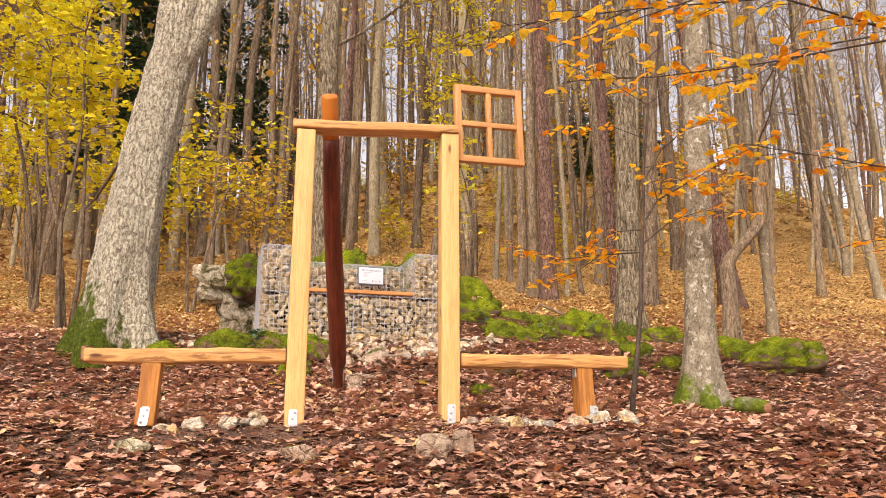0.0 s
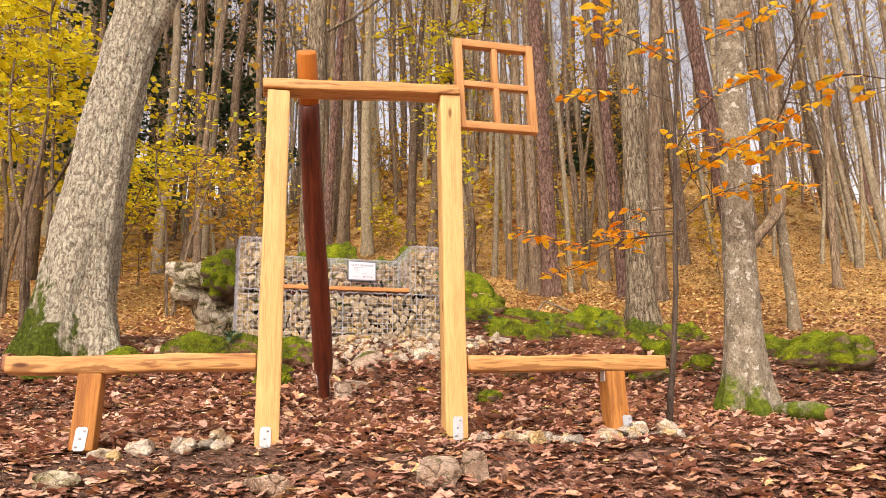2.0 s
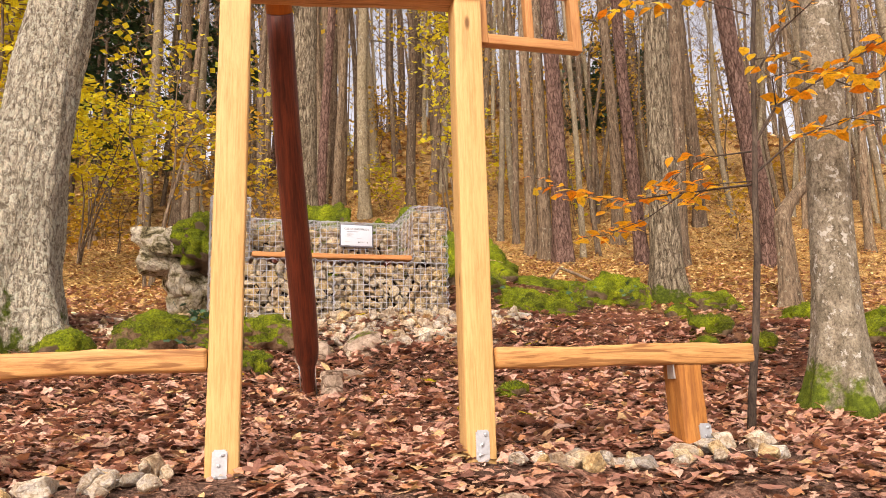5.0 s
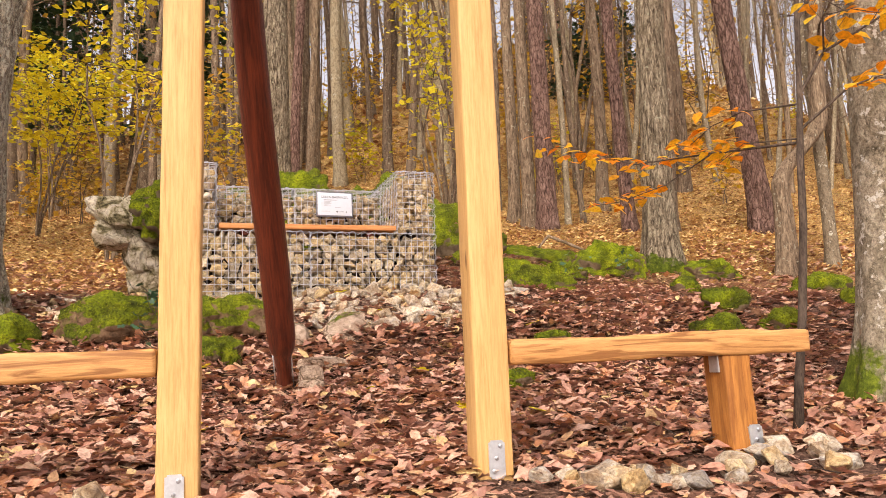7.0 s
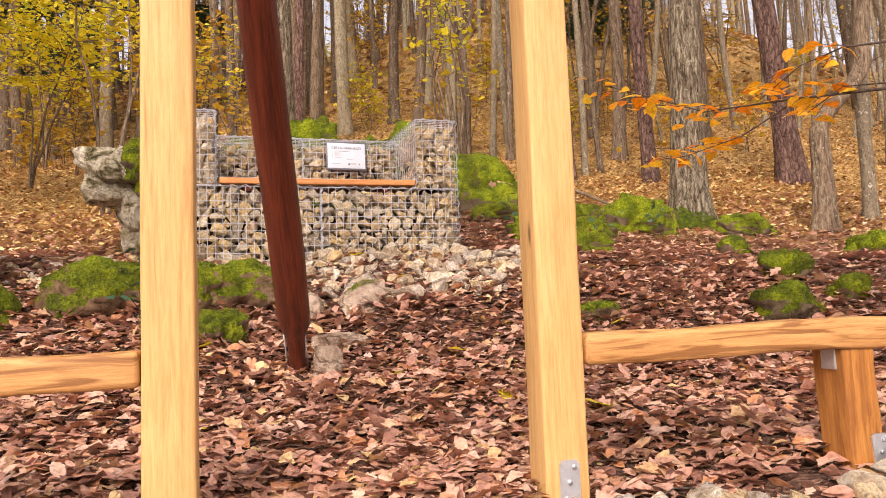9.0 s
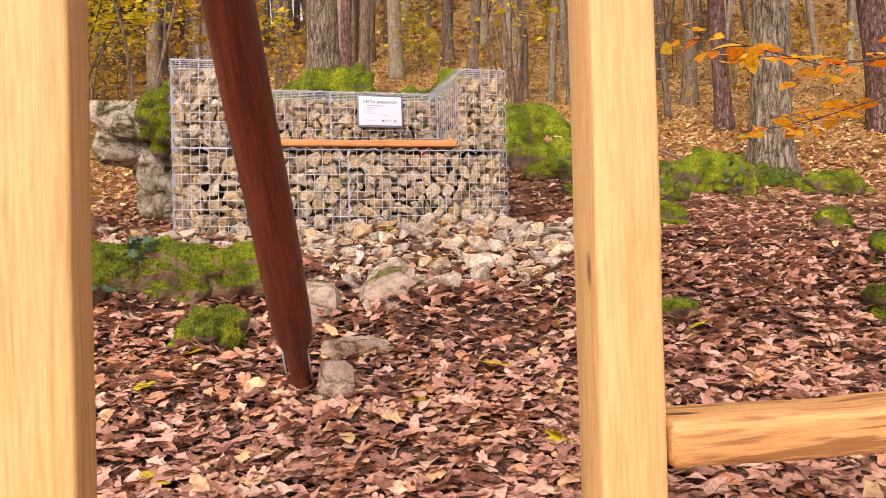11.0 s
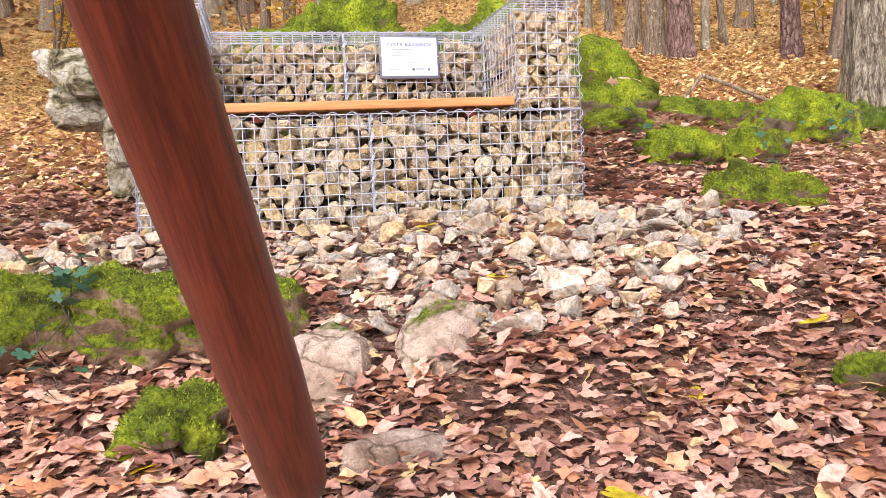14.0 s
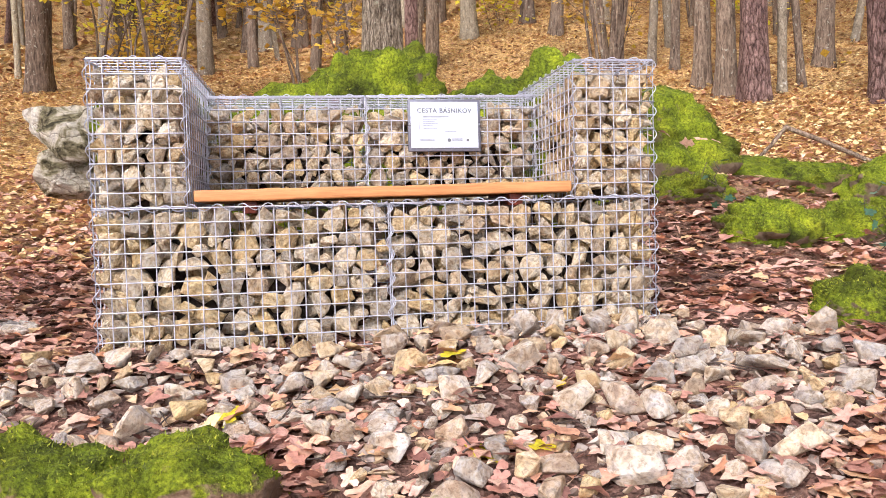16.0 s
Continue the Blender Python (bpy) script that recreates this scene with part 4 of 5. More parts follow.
block("bank_stone", "pointed stone leaning on its neighbour", 0.66, 4.76, (0.09, 0.06, 0.12), M_STEP, 26, 0.42, 20, 10)
block("bank_stone", "greenish stone embedded in the bank", -1.14, 4.70, (0.12, 0.07, 0.07), M_BOULDER, 27, 0.34)


def loose_stone(x, y, size, group, r, label="angular pale limestone lying on the ground"):
    ob = put("limestone_rock", r.choice(LOOSE))
    k = size * r.uniform(0.8, 1.2)
    ob.matrix_basis = pose(x, y, ground_at(x, y) + size * 0.42, r.uniform(-28, 28), r.uniform(-28, 28), r.uniform(0, 360)) @ Matrix.Diagonal((k, k * r.uniform(0.8, 1.1), k * r.uniform(0.8, 1.1), 1))
    return tagged(ob, label, "rock", group)


r = random.Random(77)
# apron of rubble before the gabion: rows along its front, thinning outwards
placed = []
for i in range(6200):
    u, v = r.uniform(-0.75, 2.48), -abs(r.uniform(0.02, 1.22))
    front = -1.20 + 0.75 * max(0, (u - 1.8)) / 0.8 + (0.63 if u < 0.72 else 0.0)
    if v < front or (u < 0 and v < -0.42) or (u > 2.1 and v > -0.22):
        continue
    if r.random() > 0.9:
        continue
    p = GAB @ Vector((u, v, 0))
    size = r.choice((0.035, 0.05, 0.06, 0.07, 0.08, 0.09))
    if any((p.x - q[0]) ** 2 + (p.y - q[1]) ** 2 < (0.62 * (size + q[2])) ** 2 for q in placed):
        continue
    placed.append((p.x, p.y, size))
placed.sort(key=lambda q: q[1])
for x, y, size in placed[:188]:
    loose_stone(x, y, size, "rubble before the gabion", r)
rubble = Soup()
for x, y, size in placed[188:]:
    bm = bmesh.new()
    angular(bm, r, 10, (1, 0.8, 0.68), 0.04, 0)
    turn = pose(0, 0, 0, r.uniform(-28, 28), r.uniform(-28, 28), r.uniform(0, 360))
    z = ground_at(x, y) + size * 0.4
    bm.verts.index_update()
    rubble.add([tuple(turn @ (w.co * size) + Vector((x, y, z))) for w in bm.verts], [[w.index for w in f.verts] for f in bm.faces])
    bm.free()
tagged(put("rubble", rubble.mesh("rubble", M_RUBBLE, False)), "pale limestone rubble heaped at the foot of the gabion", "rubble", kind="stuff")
# smaller chips between them
chips = Soup()
for i in range(2200):
    u, v = r.uniform(-0.8, 2.5), -abs(r.uniform(0.0, 1.2))
    p = GAB @ Vector((u, v, 0))
    if (u < 0.8 and v < -0.62) or (u > 2.1 and v > -0.2):
        continue
    bm = bmesh.new()
    k = r.uniform(0.010, 0.034)
    angular(bm, r, 7, (k, k * 0.8, k * 0.65), 0.0, 0)
    z = ground_at(p.x, p.y) + 0.010
    bm.verts.ensure_lookup_table()
    chips.add([(w.co.x + p.x, w.co.y + p.y, w.co.z + z) for w in bm.verts], [[w.index for w in f.verts] for f in bm.faces])
    bm.free()
tagged(put("gravel", chips.mesh("gravel", M_CHIPS, False)), "small limestone chips strewn before the gabion", "gravel", kind="stuff")
# heap left of the gabion
for i in range(64):
    x, y = r.gauss(-1.80, 0.36), r.gauss(8.35, 0.30)
    if x < -1.2:
        loose_stone(x, y, r.uniform(0.035, 0.07), "rubble beside the gabion", r)
for i in range(10):
    loose_stone(r.gauss(-3.3, 0.35), r.gauss(9.0, 0.25), r.uniform(0.045, 0.08), "rubble by the old tree", r)
# stones packed round the feet of the benches
for u0, u1, n in ((-0.78, -0.05, 28), (1.20, 1.66, 20), (1.75, 2.35, 16)):
    for i in range(n):
        p = GATE_AT @ Vector((r.uniform(u0, u1), r.uniform(-0.30, -0.04), 0))
        loose_stone(p.x, p.y, r.uniform(0.045, 0.08), "stones round the bench feet", r)

# ---- trees ----
def trunk_soup(height, r0, path, sides, seed, flare=0.5, roots=5, knobs=0.04, step=0.25, plates=0.0):
    """A tapered trunk whose axis follows path(z) -> (x, y), with root flare and bark swellings."""
    s = Soup()
    zs = [-0.25, -0.1, 0.0, 0.06, 0.14, 0.24, 0.36, 0.5, 0.7]
    while zs[-1] < height:
        zs.append(zs[-1] + step * (1 + zs[-1] * 0.10))
    for z in zs:
        x, y = path(max(z, 0))
        taper = max(0.06, 1 - 0.85 * max(z, 0) / height)
        for k in range(sides):
            w = 2 * math.pi * k / sides
            f = math.exp(-max(z, 0) / (r0 * 2.2))
            lobe = 1 + flare * f * (1 + 0.55 * math.cos(roots * w + seed) + 0.4 * math.sin(2 * w + seed * 2))
            bumpy = 1 + knobs * noise.fractal(Vector((math.cos(w) * 1.4 + seed, math.sin(w) * 1.4, z * 1.3)), 1.0, 2.0, 4)
            rr = r0 * taper * lobe * bumpy
            if plates:
                rr += plates * (noise.ridged_multi_fractal(Vector((math.cos(w) * 3.2 + seed, math.sin(w) * 3.2, z * 2.6)), 0.9, 2.1, 4, 1.0, 2.0) - 0.9)
            s.v.append((x + rr * math.cos(w), y + rr * math.sin(w), z))
    for i in range(len(zs) - 1):
        for k in range(sides):
            q = (k + 1) % sides
            s.f.append((i * sides + k, i * sides + q, (i + 1) * sides + q, (i + 1) * sides + k))
    return s


def leaf_blade(length, width, curl, lobes=False):
    """One leaf in its own frame, tip along x: rows of left edge, rib, right edge."""
    if lobes:
        st = [(0.0, 0.03), (0.20, 0.28), (0.34, 0.22), (0.55, 0.50), (0.68, 0.34), (0.84, 0.38), (1.0, 0.07)]
    else:
        st = [(0.0, 0.03), (0.3, 0.46), (0.62, 0.42), (1.0, 0.02)]
    v, f = [], []
    for i, (a, w) in enumerate(st):
        z = curl * math.sin(a * math.pi) * length
        lift = abs(curl) * w * width * 1.2
        v += [(a * length, w * width, z + lift), (a * length, 0, z), (a * length, -w * width, z + lift * 0.6)]
        if i:
            k = 3 * i
            f += [(k - 3, k - 2, k + 1, k), (k - 2, k - 1, k + 2, k + 1)]
    return np.array(v), f


def oak_leaf(length, width, curl, lobes=2.5, seed=0):
    """A lobed leaf as a fan of triangles round its middle."""
    r = random.Random(seed)
    side = []
    for i in range(1, 8):
        x = i / 8
        side.append((x, (math.sin(math.pi * x ** 0.85)) * (0.70 + 0.30 * math.cos(2 * math.pi * lobes * x + 0.4)) * 0.5 * r.uniform(0.85, 1.15)))
    ring = [(0.0, 0.0)] + side + [(1.0, 0.0)] + [(x, -w * r.uniform(0.85, 1.15)) for x, w in reversed(side)]
    v = [(0.5 * length, 0.0, curl * 0.5 * length)]
    for x, w in ring:
        v.append((x * length, w * width * 2 * 0.5, curl * length * math.sin(math.pi * x) * 0.5 + abs(curl) * abs(w) * width * r.uniform(0.4, 1.6)))
    n = len(ring)
    return np.array(v), [(0, 1 + i, 1 + (i + 1) % n) for i in range(n)]


def maple_leaf(size, curl):
    v = [(size * 0.45, 0, 0)]
    for i in range(20):
        w = 2 * math.pi * i / 20
        rad = size * 0.55 * (0.50 + 0.50 * abs(math.cos(2.5 * (w + math.pi))) ** 0.8) * (0.75 if abs(w - math.pi) < 0.4 else 1)
        v.append((size * 0.45 + rad * math.cos(w), rad * math.sin(w), curl * rad * abs(math.sin(2 * w))))
    return np.array(v), [(0, 1 + i, 1 + (i + 1) % 20) for i in range(20)]


def scatter_leaves(name, material, places, blades, seed, tilt=30, size=(0.8, 1.25), flat=True, parent=None, drop=0.0):
    """Many leaves joined in one mesh: places is an (n, 3) array of stalk points."""
    rs = np.random.RandomState(seed)
    vs, fs, base = [], [], 0
    which = rs.randint(0, len(blades), len(places))
    for b in range(len(blades)):
        pts = places[which == b]
        n = len(pts)
        if not n:
            continue
        bv, bf = blades[b]
        k = len(bv)
        yaw, roll = rs.rand(n) * 2 * math.pi, np.radians(rs.randn(n) * tilt)
        pitch = np.radians(rs.randn(n) * tilt * 0.7 - drop)
        sc = size[0] + rs.rand(n) * (size[1] - size[0])
        v = bv[None] * sc[:, None, None]
        cr, sr, cp, sp, cy, sy = np.cos(roll), np.sin(roll), np.cos(pitch), np.sin(pitch), np.cos(yaw), np.sin(yaw)
        x, y, z = v[..., 0], v[..., 1], v[..., 2]
        y, z = y * cr[:, None] - z * sr[:, None], y * sr[:, None] + z * cr[:, None]
        x, z = x * cp[:, None] - z * sp[:, None], x * sp[:, None] + z * cp[:, None]
        x, y = x * cy[:, None] - y * sy[:, None], x * sy[:, None] + y * cy[:, None]
        vs.append((np.stack([x, y, z], -1) + pts[:, None]).reshape(-1, 3))
        f = np.array(bf)
        fs.append((f[None] + (np.arange(n) * k)[:, None, None]).reshape(-1, f.shape[1]) + base)
        base += n * k
    v, f = np.concatenate(vs), np.concatenate(fs)
    me = bpy.data.meshes.new(name)
    me.vertices.add(len(v))
    me.vertices.foreach_set("co", v.ravel())
    me.loops.add(f.size)
    me.loops.foreach_set("vertex_index", f.ravel())
    me.polygons.add(len(f))
    me.polygons.foreach_set("loop_start", np.arange(0, f.size, f.shape[1]))
    me.polygons.foreach_set("loop_total", np.full(len(f), f.shape[1]))
    me.update(calc_edges=True)
    me.materials.append(material)
    return put(name, me, parent)


def small_blade(length, width, curl):
    v = [(0, 0, 0), (0.5 * length, 0.5 * width, curl * length), (length, 0, 0), (0.5 * length, -0.5 * width, curl * length * 0.8), (0.5 * length, 0, curl * length * 0.4)]
    return np.array(v), [(0, 4, 2, 1), (0, 3, 2, 4)]


FAR_LEAF = [small_blade(0.11, 0.10, 0.12), small_blade(0.09, 0.085, -0.10)]
SMALL = [leaf_blade(0.055, 0.040, 0.10), leaf_blade(0.045, 0.036, -0.06)]
BIG = [leaf_blade(0.11, 0.085, 0.08), leaf_blade(0.09, 0.08, -0.06)]
BEECH = [leaf_blade(0.082, 0.050, 0.06), leaf_blade(0.070, 0.046, 0.12)]


def limbs(s, start_z, height, r0, path, count, rr, reach=1.0, tips=None, up=0.75):
    """Side branches with forks and twigs; collects twig points in tips."""
    for i in range(count):
        z = start_z + (height - start_z) * (i + rr.random()) / count
        x, y = path(z)
        w = rr.uniform(0, 2 * math.pi)
        length = reach * rr.uniform(0.6, 1.5) * (0.5 + 0.9 * (1 - z / height)) * 2.6
        rad = max(0.012, r0 * 0.20 * (1 - 0.7 * z / height))
        d = Vector((math.cos(w), math.sin(w), up * rr.uniform(0.4, 1.5))).normalized()
        p = Vector((x, y, z))
        pts, rads = [p], [rad]
        for k in range(5):
            d = (d + Vector((rr.gauss(0, 0.16), rr.gauss(0, 0.16), 0.10 + rr.gauss(0, 0.12)))).normalized()
            p = p + d * length / 5
            pts.append(p)
            rads.append(rad * (1 - 0.17 * (k + 1)))
        s.tube(pts, rads, 5, False)
        for k in (1, 2, 3, 4, 5):
            for _ in range(2):
                e = (d + Vector((rr.gauss(0, 0.7), rr.gauss(0, 0.7), rr.gauss(0.15, 0.5)))).normalized()
                q = pts[k]
                l2 = length * rr.uniform(0.18, 0.42)
                q1 = q + e * l2 * 0.5
                q2 = q1 + (e + Vector((rr.gauss(0, 0.3), rr.gauss(0, 0.3), rr.gauss(0.1, 0.25)))).normalized() * l2 * 0.6
                s.tube([q, q1, q2], [rads[k] * 0.5, rads[k] * 0.36, 0.003], 3, False)
                for _ in range(2):
                    g = Vector((rr.gauss(0, 1), rr.gauss(0, 1), rr.gauss(0.2, 0.7))).normalized()
                    s.tube([q1, q1 + g * l2 * 0.5], [rads[k] * 0.28, 0.003], 3, False)
                    if tips is not None:
                        tips.append(q1 + g * l2 * 0.5)
                if tips is not None:
                    tips.append(q2)


def tree(x, y, radius, material, label, height=20.0, lean=(0.0, 0.0), bend=0.0, seed=1, sides=14, branch_from=5.0, branches=14, leaves=0, leaf_material=None, flare=0.35, knobs=0.04, group="forest trees", reach=1.0, spread_leaf=0.25, leaf_size=(0.7, 1.2)):
    z = ground_at(x, y)
    rr = random.Random(seed)
    a, ph = bend, rr.uniform(0, 6)

    def path(h):
        return (lean[0] * h + a * math.sin(h * 0.55 + ph) - a * math.sin(ph), lean[1] * h + a * math.cos(h * 0.47 + ph) - a * math.cos(ph))

    thing = tagged(new("tree"), label, "tree", group)
    thing.location = (x, y, z)
    put("trunk", trunk_soup(height, radius, path, sides, seed, flare, 5, knobs).mesh("trunk", material), thing)
    s, tips = Soup(), []
    limbs(s, branch_from, height, radius, path, branches, rr, reach, tips)
    tagged(put("branchwork", s.mesh("branchwork", material if radius > 0.2 else M_BARK_GREY), thing), kind="stuff")
    if leaves and leaf_material:
        idx = [rr.randrange(len(tips)) for _ in range(leaves)]
        pts = np.array([tips[i] for i in idx]) + np.random.RandomState(seed).randn(leaves, 3) * spread_leaf
        tagged(scatter_leaves("crown", leaf_material, pts, FAR_LEAF, seed, 45, leaf_size, parent=thing), kind="stuff")
    return thing


# the old leaning tree beside the left bench
thing = tagged(new("old_tree"), "thick leaning old tree with rough pale bark and mossy roots", "tree")
thing.location = (-2.35, 7.98, ground_at(-2.24, 7.98))


def old_path(h):
    k = min(h, 3.2)
    return (0.042 * k + 0.023 * k * k + 0.06 * max(h - 3.2, 0), 0.0)


put("trunk", trunk_soup(15.0, 0.272, old_path, 90, 2.2, 0.66, 5, 0.10, 0.035, 0.012).mesh("trunk", M_BARK_OLD), thing)
s = Soup()
s.tube([(0.28, 0, 2.75), (0.50, -0.02, 3.15), (0.66, -0.03, 3.6), (0.86, -0.02, 4.4), (1.2, 0, 6.2), (1.45, 0.1, 8.0)], [0.15, 0.14, 0.125, 0.11, 0.08, 0.04], 20)
put("limb", s.mesh("limb", M_BARK_OLD), thing, "forked limb with a mossy crotch")
s, tips = Soup(), []
limbs(s, 5.0, 11.0, 0.22, old_path, 12, random.Random(5), 1.0, tips)
tagged(put("branchwork", s.mesh("branchwork", M_BARK_OLD), thing), kind="stuff")
s = Soup()
s.tube([(0.0, 0.12, 2.12), (-0.26, 0.40, 1.95), (-0.56, 0.75, 1.70), (-0.72, 0.9, 1.62)], [0.026, 0.02, 0.014, 0.008], 8)
put("broken_limb", s.mesh("broken_limb", M_BARK_GREY), thing, "broken dead limb")

# near trees
tree(2.69, 6.20, 0.117, M_BARK_SMOOTH, "straight smooth grey tree with white lichen and mossy foot", 17, (0.064, 0.0), 0.0, 8, 40, 4.5, 14, 60, M_ORANGE, 0.72, 0.05, "near trees")
tree(4.25, 12.35, 0.205, M_BARK_FURROW, "furrowed greyish tree with flared roots", 19, (0.022, 0.0), 0.03, 6, 40, 5.5, 16, 0, None, 0.55, 0.10, "near trees")
tree(-0.95, 16.20, 0.255, M_BARK_FURROW, "thick straight oak trunk behind the gabion", 22, (0.01, 0), 0.02, 7, 24, 4.5, 18, 120, M_GOLD, 0.3, 0.06)

# the crooked tree: upright foot, an elbow, then upright again
crooked = tagged(new("crooked_tree"), "crooked grey tree with an elbow in its trunk", "tree", "near trees")
crooked.location = (5.75, 12.0, ground_at(5.75, 12.0))


def elbow_path(h):
    k = min(max((h - 1.15) / 0.95, 0.0), 1.0)
    return (0.03 * math.sin(h * 2.0) + 0.70 * k * k * (3 - 2 * k) + 0.035 * max(h - 2.1, 0), 0.02 * math.sin(h))


put("trunk", trunk_soup(12.0, 0.125, elbow_path, 24, 3.1, 0.45, 5, 0.08, 0.12).mesh("trunk", M_BARK_GREY), crooked)
s, tips = Soup(), []
limbs(s, 2.6, 12.0, 0.12, elbow_path, 16, random.Random(12), 0.8, tips)
tagged(put("branchwork", s.mesh("branchwork", M_BARK_GREY), crooked), kind="stuff")
tree(6.65, 12.4, 0.088, M_BARK_PALE, "slim pale trunk behind the crooked tree", 14, (-0.015, 0.0), 0.05, 13, 18, 3.5, 12, 0, None, 0.35, 0.06, "near trees")

# pines and slim trunks on the slope beyond, row by row
for i, (x, y, r0, lx) in enumerate(((3.57, 17.7, 0.120, 0.015), (3.69, 16.95, 0.13, 0.01), (3.88, 16.4, 0.175, -0.02), (5.18, 15.8, 0.125, -0.02), (7.3, 15.1, 0.19, -0.085), (5.70, 15.45, 0.165, 0.085))):
    reddish = i in (2, 3, 4)
    tree(x, y, r0, M_BARK_PINE if reddish else M_BARK_GREY, "tall pine with reddish scaly bark" if reddish else "tall grey-barked trunk in the forest", 23, (lx, 0), 0.03, 60 + i, 18, 8.0, 12, 0, None, 0.35, 0.05, "pines")
SLIM_A = [(4.36, 16.76, 0.062, -0.01), (4.80, 17.2, 0.055, -0.03), (5.60, 18.4, 0.13, 0.02), (3.21, 19.4, 0.075, 0.03), (3.50, 19.0, 0.075, -0.01), (9.8, 16.1, 0.085, 0.02), (11.0, 15.9, 0.10, -0.09), (8.30, 20.2, 0.16, 0.01), (10.7, 19.7, 0.07, 0.01), (2.86, 22.6, 0.18, 0.0), (1.92, 22.2, 0.13, 0.03), (1.42, 23.3, 0.14, -0.02), (0.15, 22.7, 0.17, 0.0)]
SLIM_B = [(-0.60, 24.9, 0.15, 0.01), (-1.11, 25.3, 0.12, 0.0), (-1.40, 25.5, 0.17, 0.01), (-3.11, 26.7, 0.15, 0.0), (-4.15, 25.8, 0.18, 0.02), (-5.32, 26.9, 0.21, 0.01), (-5.80, 27.1, 0.21, 0.0), (-12.1, 33.8, 0.25, 0.0), (-13.4, 35.0, 0.32, 0.0), (-12.5, 30.4, 0.18, 0.01), (-8.5, 21.4, 0.23, 0.0), (-9.8, 27.5, 0.34, 0.0), (-11.5, 27.0, 0.19, 0.01), (-9.6, 27.0, 0.19, 0.0)]
for i, (x, y, r0, lx) in enumerate(SLIM_A + SLIM_B):
    tree(x, y, r0, M_BARK_GREY if i % 3 else M_BARK_PALE, "straight slim grey-brown forest trunk", 20 + (i * 7) % 5, (lx, 0.0), 0.05 + 0.03 * (i % 3), 100 + i, 14, 5.0 + (i % 4), 12, 110 if i % 2 else 0, M_GOLD, 0.3, 0.04)

# the forest behind: a few kinds, repeated
KINDS = []
for i in range(9):
    kind = tree(0, -2000 - i, (0.08, 0.11, 0.14, 0.17, 0.10, 0.20, 0.07, 0.13, 0.09)[i], (M_BARK_GREY, M_BARK_PINE, M_BARK_GREY, M_BARK_PALE, M_BARK_GREY, M_BARK_GREY, M_BARK_PALE, M_BARK_GREY, M_BARK_PALE)[i], "straight slim grey-brown forest trunk", 19 + i % 4, (0.02 * (i % 3 - 1), 0.0), 0.12, 300 + i, 8, 3.0 + i % 4, 9, (60, 200, 0, 260, 300, 90, 0, 260, 120)[i], M_GOLD, 0.25, 0.04, leaf_size=(1.2, 2.2), spread_leaf=0.5)
    KINDS.append(kind)
rr = random.Random(21)
taken = [(x, y) for x, y, _, _ in SLIM_A + SLIM_B] + [(-0.95, 16.2), (3.8, 16.7), (5.2, 15.8), (5.7, 15.4), (7.3, 15.1), (4.25, 12.35)]
count = 0
while count < 175:
    y = rr.uniform(19, 42)
    x = rr.uniform(-0.72 * y - 2, 0.78 * y + 2)
    if (y < 30 and abs(x - 0.334 * y + 0.65) < 0.8) or (y < 26 and -9 < x < 9 and rr.random() < 0.75) or (x > 0.20 * y and rr.random() < 0.78) or any((x - a) ** 2 + (y - c) ** 2 < 0.8 for a, c in taken):
        continue
    taken.append((x, y))
    t = copy_thing(rr.choice(KINDS), pose(x, y, ground_at(x, y) - 0.05, rr.uniform(-2, 2), rr.uniform(-3, 3), rr.uniform(0, 360)) @ Matrix.Scale(rr.uniform(0.8, 1.2), 4))
    count += 1
# thin crooked bare trees on the open side of the hill
BARE = []
for i in range(4):
    BARE.append(tree(0, -2100 - i, (0.055, 0.07, 0.045, 0.085)[i], (M_BARK_PALE, M_BARK_GREY, M_BARK_GREY, M_BARK_PALE)[i], "thin crooked bare tree on the hillside", (9, 12, 8, 13)[i], (0.03 * (i - 1.5), 0.0), 0.22, 340 + i, 8, 1.6, 13, 30, M_GOLD, 0.25, 0.05, "bare hillside trees", 0.9))
for i in range(66):
    y = rr.uniform(19, 38)
    x = y * rr.uniform(0.24, 0.70)
    copy_thing(BARE[i % 4], pose(x, y, ground_at(x, y) - 0.05, rr.uniform(-3, 3), rr.uniform(-6, 6), rr.uniform(0, 360)) @ Matrix.Scale(rr.uniform(0.7, 1.1), 4))
KINDS += BARE
# the woods beyond, too dense to count
s, tips = Soup(), []
for i in range(620):
    y = rr.uniform(38, 75)
    x = rr.uniform(-0.75 * y - 5, 0.85 * y + 5)
    if x > 0.22 * y and rr.random() < 0.75:
        continue
    z, hgt, r0 = ground_at(x, y) - 0.1, rr.uniform(13, 22), rr.uniform(0.04, 0.15)
    lx, ly = rr.gauss(0, 0.03), rr.gauss(0, 0.03)
    s.tube([(x + lx * k * hgt / 5 + rr.gauss(0, 0.12), y + ly * k * hgt / 5, z + k * hgt / 5) for k in range(6)], [r0 * (1.05 - 0.18 * k) for k in range(6)], 6, False)
    for k in range(9):
        h0 = hgt * rr.uniform(0.2, 1)
        w, l = rr.uniform(0, 6.28), rr.uniform(0.8, 2.6)
        p = Vector((x + lx * h0, y + ly * h0, z + h0))
        q = p + Vector((math.cos(w) * l, math.sin(w) * l, l * rr.uniform(0.2, 1.3)))
        s.tube([p, p.lerp(q, 0.5) + Vector((0, 0, 0.1)), q], [r0 * 0.3, r0 * 0.2, 0.006], 3, False)
        for _ in range(3):
            g = p.lerp(q, rr.uniform(0.4, 1))
            e = g + Vector((rr.gauss(0, 0.6), rr.gauss(0, 0.6), rr.gauss(0.3, 0.5)))
